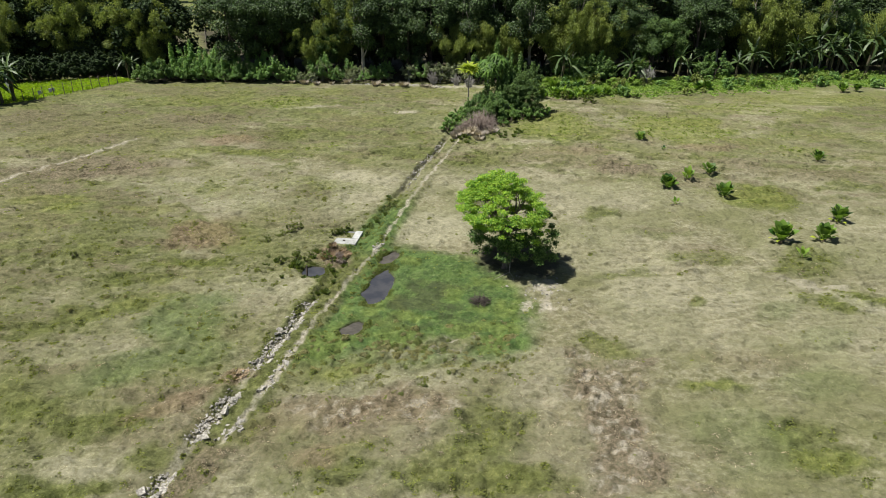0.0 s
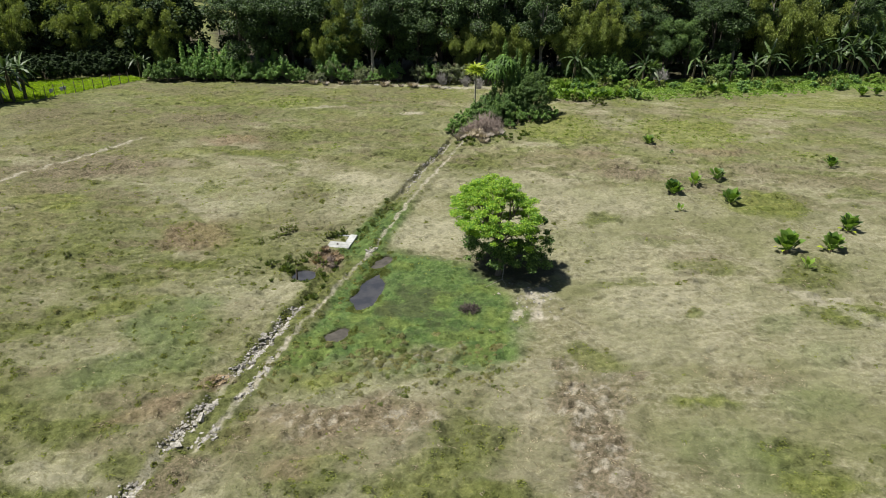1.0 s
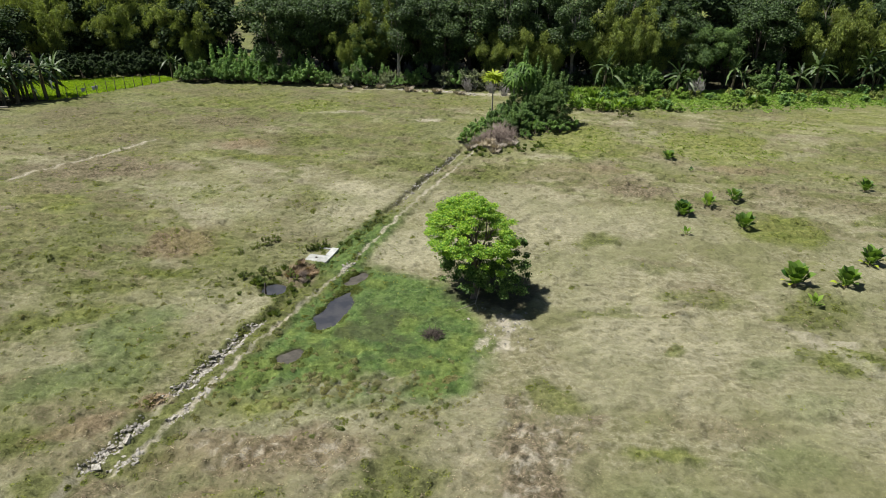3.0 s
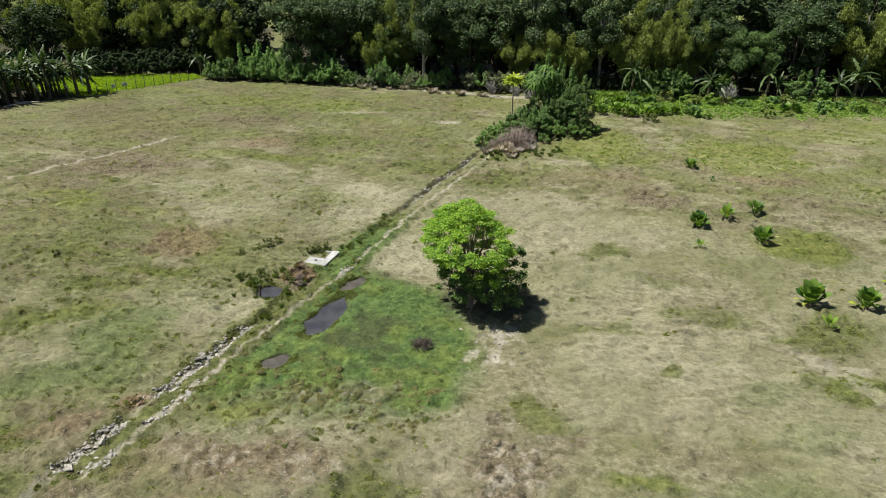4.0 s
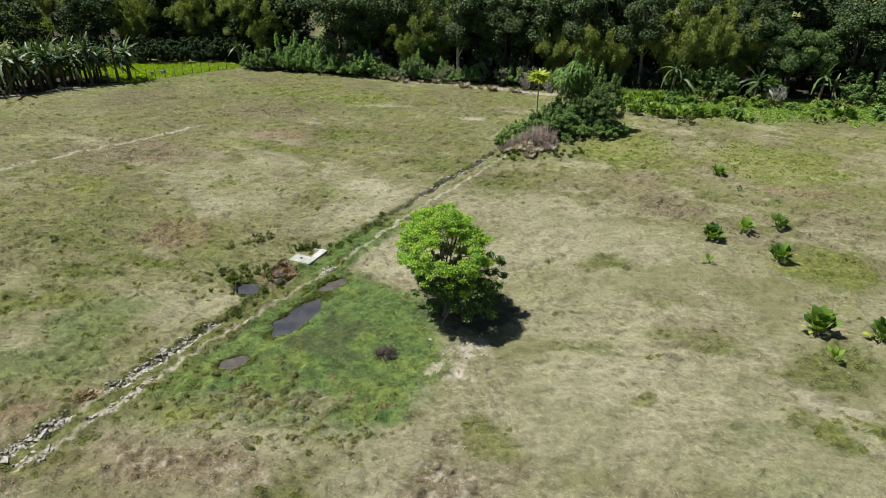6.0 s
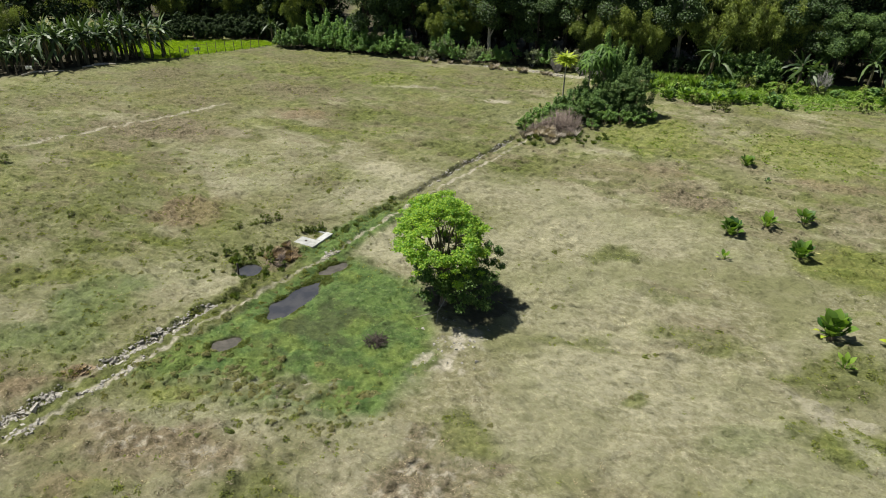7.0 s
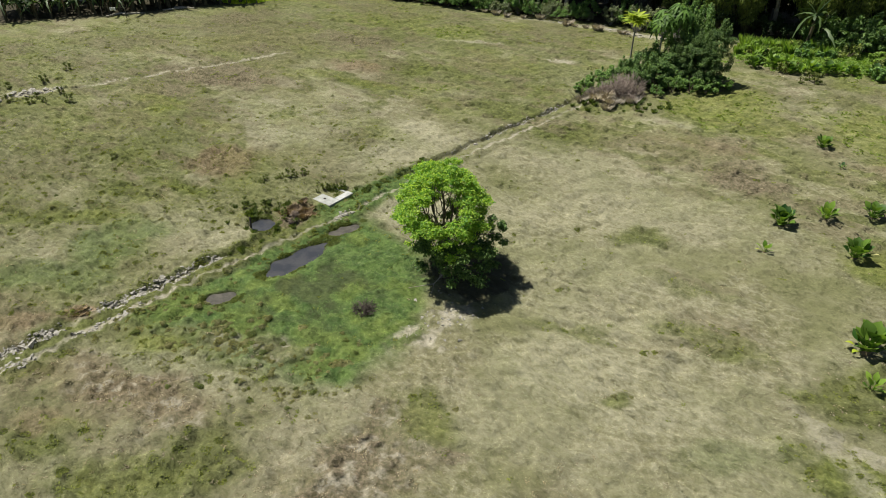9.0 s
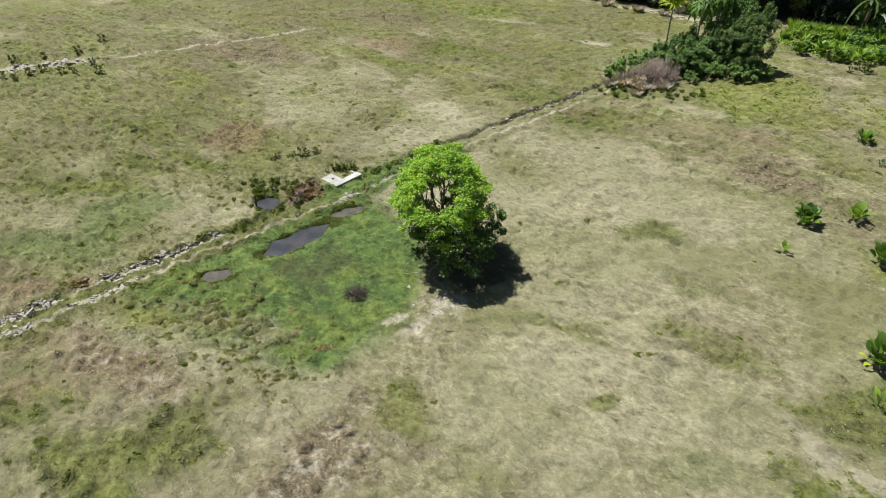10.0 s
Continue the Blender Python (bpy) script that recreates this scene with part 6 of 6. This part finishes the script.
# brush pile in the wet grass, fallen branch by the tree, pole in the pool
brush = twig_bush("brush_pile", "dark wet brush pile lying in the wet grass", "brush pile", 88, 0.75, 0.45, 90, TWIG_DARK)
brush.matrix_basis = at(-5.4, 35.3)
rng = np.random.RandomState(89)
branch = thing("fallen_branch", "bare pale fallen branch lying beside the tree", "branch", m=at(-4.4, 39.6))
part("stem", stem_mesh("stem", [tube([(-0.55, -1.35, 0.12), (-0.1, -0.8, 0.18), (0.35, -0.2, 0.22), (0.3, 0.5, 0.4), (0.25, 1.1, 0.75)], [0.012, 0.022, 0.03, 0.035, 0.04], 6)], PALE_BARK), branch)
part("twig", stem_mesh("twig", [tube([(0.35, -0.2, 0.22), (0.6, -0.55, 0.15), (0.75, -0.9, 0.06)], [0.02, 0.014, 0.008], 6)], PALE_BARK), branch)
pole = tagged(new("pole", stem_mesh("pole", [tube([(0, 0, -0.5), (0.01, 0, 0.3), (0.03, 0.01, 1.0)], [0.07, 0.065, 0.06], 8)], TWIG_DARK)), "short dark wooden pole standing in the small pool", "pole")
pole.matrix_basis = Matrix.Translation((-17.6, 36.35, -0.2))
log = stem_mesh("log", [tube([(-1.6, 0, 0.12), (-0.5, 0.05, 0.14), (0.6, 0, 0.13), (1.5, -0.08, 0.1)], [0.11, 0.13, 0.12, 0.09], 8)], PALE_BARK)
for k, (x, y, a) in enumerate(((-82.2, 60.2, 60), (-80.6, 65.5, 75), (-80.2, 67.0, 40), (-83.2, 58.0, 100))):
    tagged(new("log", log), "pale fallen log below the banana plants", "log", "fallen logs").matrix_basis = at(x, y, a)


# ---- concrete slab with its open basin ----
def box(name, x0, x1, y0, y1, z0, z1, mat, bevel=0.02):
    bm = bmesh.new()
    bmesh.ops.create_cube(bm, size=1)
    for v in bm.verts:
        v.co = Vector(((x0 + x1) / 2 + v.co.x * (x1 - x0), (y0 + y1) / 2 + v.co.y * (y1 - y0), (z0 + z1) / 2 + v.co.z * (z1 - z0)))
    bmesh.ops.bevel(bm, geom=bm.edges[:], offset=bevel, segments=2, affect='EDGES')
    me = bpy.data.meshes.new(name)
    bm.to_mesh(me)
    bm.free()
    me.materials.append(mat)
    return me


slab = thing("concrete_basin", "broken pale concrete slab with an open silted basin", "concrete slab", m=Matrix.LocRotScale((-17.0, 42.8, ground_z(-17.0, 42.8) + 0.01), Euler((radians(1.5), radians(-1), radians(4))), None))
part("front_slab", box("front_slab", -0.84, 0.9, -1.2, -0.2, -0.15, 0.10, CONCRETE), slab)
part("side_slab", box("side_slab", 0.34, 0.91, -0.196, 1.15, -0.15, 0.097, CONCRETE), slab)
part("back_rim", box("back_rim", -0.84, 0.336, 0.98, 1.15, -0.15, 0.03, CONCRETE), slab)
part("silt", box("silt", -0.82, 0.334, -0.194, 0.976, -0.25, -0.04, solid("basin_silt", (0.05, 0.055, 0.03), (0.12, 0.125, 0.06), 6)), slab)
part("lump", box("lump", -0.2, -0.02, -0.75, -0.6, 0.10, 0.17, TWIG_DARK, 0.04), slab, "dark lump on the slab")

# ---- fence by the rice field ----
fence = thing("fence", "leaning wooden post and wire fence along the rice field", "fence", "", "structure")
post = stem_mesh("post", [tube([(0, 0, -0.3), (0.02, 0, 0.7), (0.06, 0.01, 1.75)], [0.06, 0.055, 0.045], 7)], POST)
spots = []
for k in range(11):
    y = 75.6 + 1.38 * k
    x = float(np.interp(y, [74, 89], [-77.4, -72.4])) + 0.1 * math.sin(k * 2.1)
    spots.append((x, y))
    part("post", post, fence, m=at(x, y, k * 77, 1.0, 0.0))
for h in (0.6, 1.1, 1.5):
    pts = [(x, y, ground_z(x, y) + h) for x, y in spots]
    part("wire", stem_mesh("wire", [tube(pts, [0.012] * len(pts), 6)], WIRE), fence)
for k, (x, y, w, h) in enumerate(((-75.6, 79.6, 0.9, 0.55), (-76.2, 78.0, 0.5, 0.6))):
    v, f = [], []
    for i in range(9):
        for j in range(5):
            u, t = i / 8, j / 4
            v.append((w * (u - 0.5) * (1 - 0.12 * t), 0.06 * math.sin(u * 9 + t * 2), -h * t * (0.85 + 0.15 * math.sin(u * 7))))
    for i in range(8):
        for j in range(4):
            a = i * 5 + j
            f.append((a, a + 5, a + 6, a + 1))
    s = new("sack", mesh_of("sack", v, f, SACK, True))
    sm = s.modifiers.new("thickness", 'SOLIDIFY')
    sm.thickness = 0.015
    s.matrix_basis = Matrix.LocRotScale((x, y, ground_z(x, y) + 1.12), Euler((0, 0, radians(70))), None)
    tagged(s, "grey woven sack hung over the fence wire", "sack", "sacks on the fence")

cloth_v, cloth_f = [], []
for i in range(9):
    for j in range(5):
        cloth_v.append((-0.5 + i / 8, 0.07 * math.sin(i * 1.3 + j * 0.6), 1.45 - 0.5 * (j / 4) * (0.9 + 0.1 * math.sin(i))))
for i in range(8):
    for j in range(4):
        a = i * 5 + j
        cloth_f.append((a, a + 5, a + 6, a + 1))
cloth = new("cloth", mesh_of("cloth", cloth_v, cloth_f, solid("white_cloth", (0.62, 0.62, 0.60), (0.78, 0.78, 0.76), 5, 0.8, 0.005), True))
cloth.modifiers.new("thickness", 'SOLIDIFY').thickness = 0.012
cloth.matrix_basis = at(-82.0, 57.2, 30, 1.0, 0.0)
tagged(cloth, "white cloth hung on a line below the banana plants", "cloth")
line = tagged(new("clothes_line", stem_mesh("clothes_line", [tube([(-1.9, 0, 0), (-1.9, 0, 1.5)], [0.05, 0.04], 6), tube([(1.9, 0, 0), (1.9, 0, 1.5)], [0.05, 0.04], 6), tube([(-1.9, 0, 1.47), (0, 0, 1.46), (1.9, 0, 1.47)], [0.012, 0.012, 0.012], 5)], POST)), "thin line between two wooden stakes below the bananas", "clothes line")
line.matrix_basis = at(-82.0, 57.2, 30, 1.0, 0.0)

# ---- shed behind the banana grove ----
shed = thing("shed", "small shed with a pale metal roof behind the bananas", "shed", m=at(-99.0, 60.5, 20))
part("wall", box("wall", -2.2, 2.2, -1.8, 1.8, -0.2, 3.3, WALLING, 0.03), shed)
part("door", box("door", -0.5, 0.4, -1.86, -1.8, 0, 2.0, POST, 0.01), shed)
rv, rf = [], []
for i in range(41):
    x = -2.7 + 5.4 * i / 40
    for yy, z in ((-2.3, 3.32), (2.3, 4.1)):
        rv.append((x, yy, z + 0.025 * math.cos(i * math.pi)))
for i in range(40):
    rf.append((2 * i, 2 * i + 2, 2 * i + 3, 2 * i + 1))
roof = part("roof", mesh_of("roof", rv, rf, ROOFING), shed, "pale corrugated metal roof")
roof.modifiers.new("thickness", 'SOLIDIFY').thickness = 0.02


# ---- stones: ditch banks, dry channel, pale rubble ----
def stone_mesh(seed):
    rng = np.random.RandomState(seed)
    bm = bmesh.new()
    bmesh.ops.create_cube(bm, size=1.5)
    bmesh.ops.subdivide_edges(bm, edges=bm.edges[:3], cuts=1)
    for v in bm.verts:
        v.co = v.co * rng.uniform(0.7, 1.25) + Vector(rng.uniform(-0.28, 0.28, 3))
        v.co.z *= 0.6
    bmesh.ops.convex_hull(bm, input=bm.verts[:])
    me = bpy.data.meshes.new("stone")
    bm.to_mesh(me)
    bm.free()
    me.materials.append(STONE)
    return me


stones = [stone_mesh(90 + k) for k in range(6)]


def scatter_stones(holder, n, place, small_r, big_r, seed):
    rng = np.random.RandomState(seed)
    for k in range(n):
        x, y = place(rng)
        r = rng.uniform(small_r, big_r)
        part("stone", stones[rng.randint(6)], holder, m=Matrix.LocRotScale((x, y, ground_z(x, y) - 0.12 * r), Euler((rng.uniform(-0.4, 0.4), rng.uniform(-0.4, 0.4), rng.uniform(0, 6.28))), (r * rng.uniform(0.8, 1.4), r, r * rng.uniform(0.7, 1.1))))


def ditch_spot(rng):
    y = rng.choice([rng.uniform(16.4, 18.2), rng.uniform(20.0, 23.8), rng.uniform(20.4, 23.6), rng.uniform(25.4, 29.6), rng.uniform(27.0, 31.6), rng.uniform(25.6, 33.2), rng.uniform(25.6, 33.2), rng.uniform(56, 72), rng.uniform(54, 71), rng.uniform(60, 70)])
    return float(ditch_x(np.array(y))) + rng.choice([-0.26, 0.2, 0.28]) + rng.normal(0, 0.1), y


def path_spot(rng):
    y = rng.choice([rng.uniform(23.6, 26.6), rng.uniform(24, 27.5), rng.uniform(40.6, 42.3), rng.uniform(20.4, 22)])
    return float(path_x(np.array(y))) + rng.normal(0, 0.22), y


bank = thing("stone_ditch", "rough pale limestone rubble lining an old ditch", "ditch", "", "structure")
scatter_stones(bank, 298, ditch_spot, 0.06, 0.19, 96)
rng = np.random.RandomState(100)
ico_v, ico_f = [], []
bm = bmesh.new()
bmesh.ops.create_icosphere(bm, subdivisions=1, radius=1)
ico_v = np.array([v.co[:] for v in bm.verts])
ico_f = np.array([[v.index for v in f.verts] for f in bm.faces])
bm.free()
vs, fs = [], []
for k in range(1700):
    x, y = ditch_spot(rng)
    s = rng.uniform(0.025, 0.10)
    vs.append(ico_v * rng.uniform(0.45, 1.3, (len(ico_v), 1)) * np.array([s * rng.uniform(0.8, 1.5), s, s * 0.6]) + np.array([x, y, ground_z(x, y)]))
    fs.append(ico_f + k * len(ico_v))
tagged(part("small_stone", mesh_of("small_stone", np.concatenate(vs), np.concatenate(fs), STONE), bank), kind="stuff")
edge = thing("path_rubble", "scattered pale stones on the worn footpath", "stones", "", "structure")
scatter_stones(edge, 110, path_spot, 0.04, 0.13, 97)
channel = thing("dry_channel", "grey rubble in a dry channel across the pasture", "stones", "", "structure")
scatter_stones(channel, 90, lambda r: (lambda y: (float(np.interp(y, [20, 31.5, 39.4], [-60.5, -58.9, -56.4])) + r.normal(0, 0.5), y))(r.uniform(29, 39.5)), 0.12, 0.35, 98)
litter = thing("stone_litter", "pale stones strewn on the bare ground by the tree", "stones", "", "structure")
scatter_stones(litter, 46, lambda r: (-1.9 + r.normal(0, 0.9), 37.8 + r.normal(0, 1.2)), 0.03, 0.10, 102)
rubble = thing("rubble_heap", "pale stones heaped below the hedge", "stones", "", "structure")
scatter_stones(rubble, 34, lambda r: (lambda x: (x, float(np.interp(x, [-50, -35, -20], [96.0, 98.6, 100.6])) + r.normal(0, 0.5)))(r.uniform(-38, -20)), 0.08, 0.28, 99)
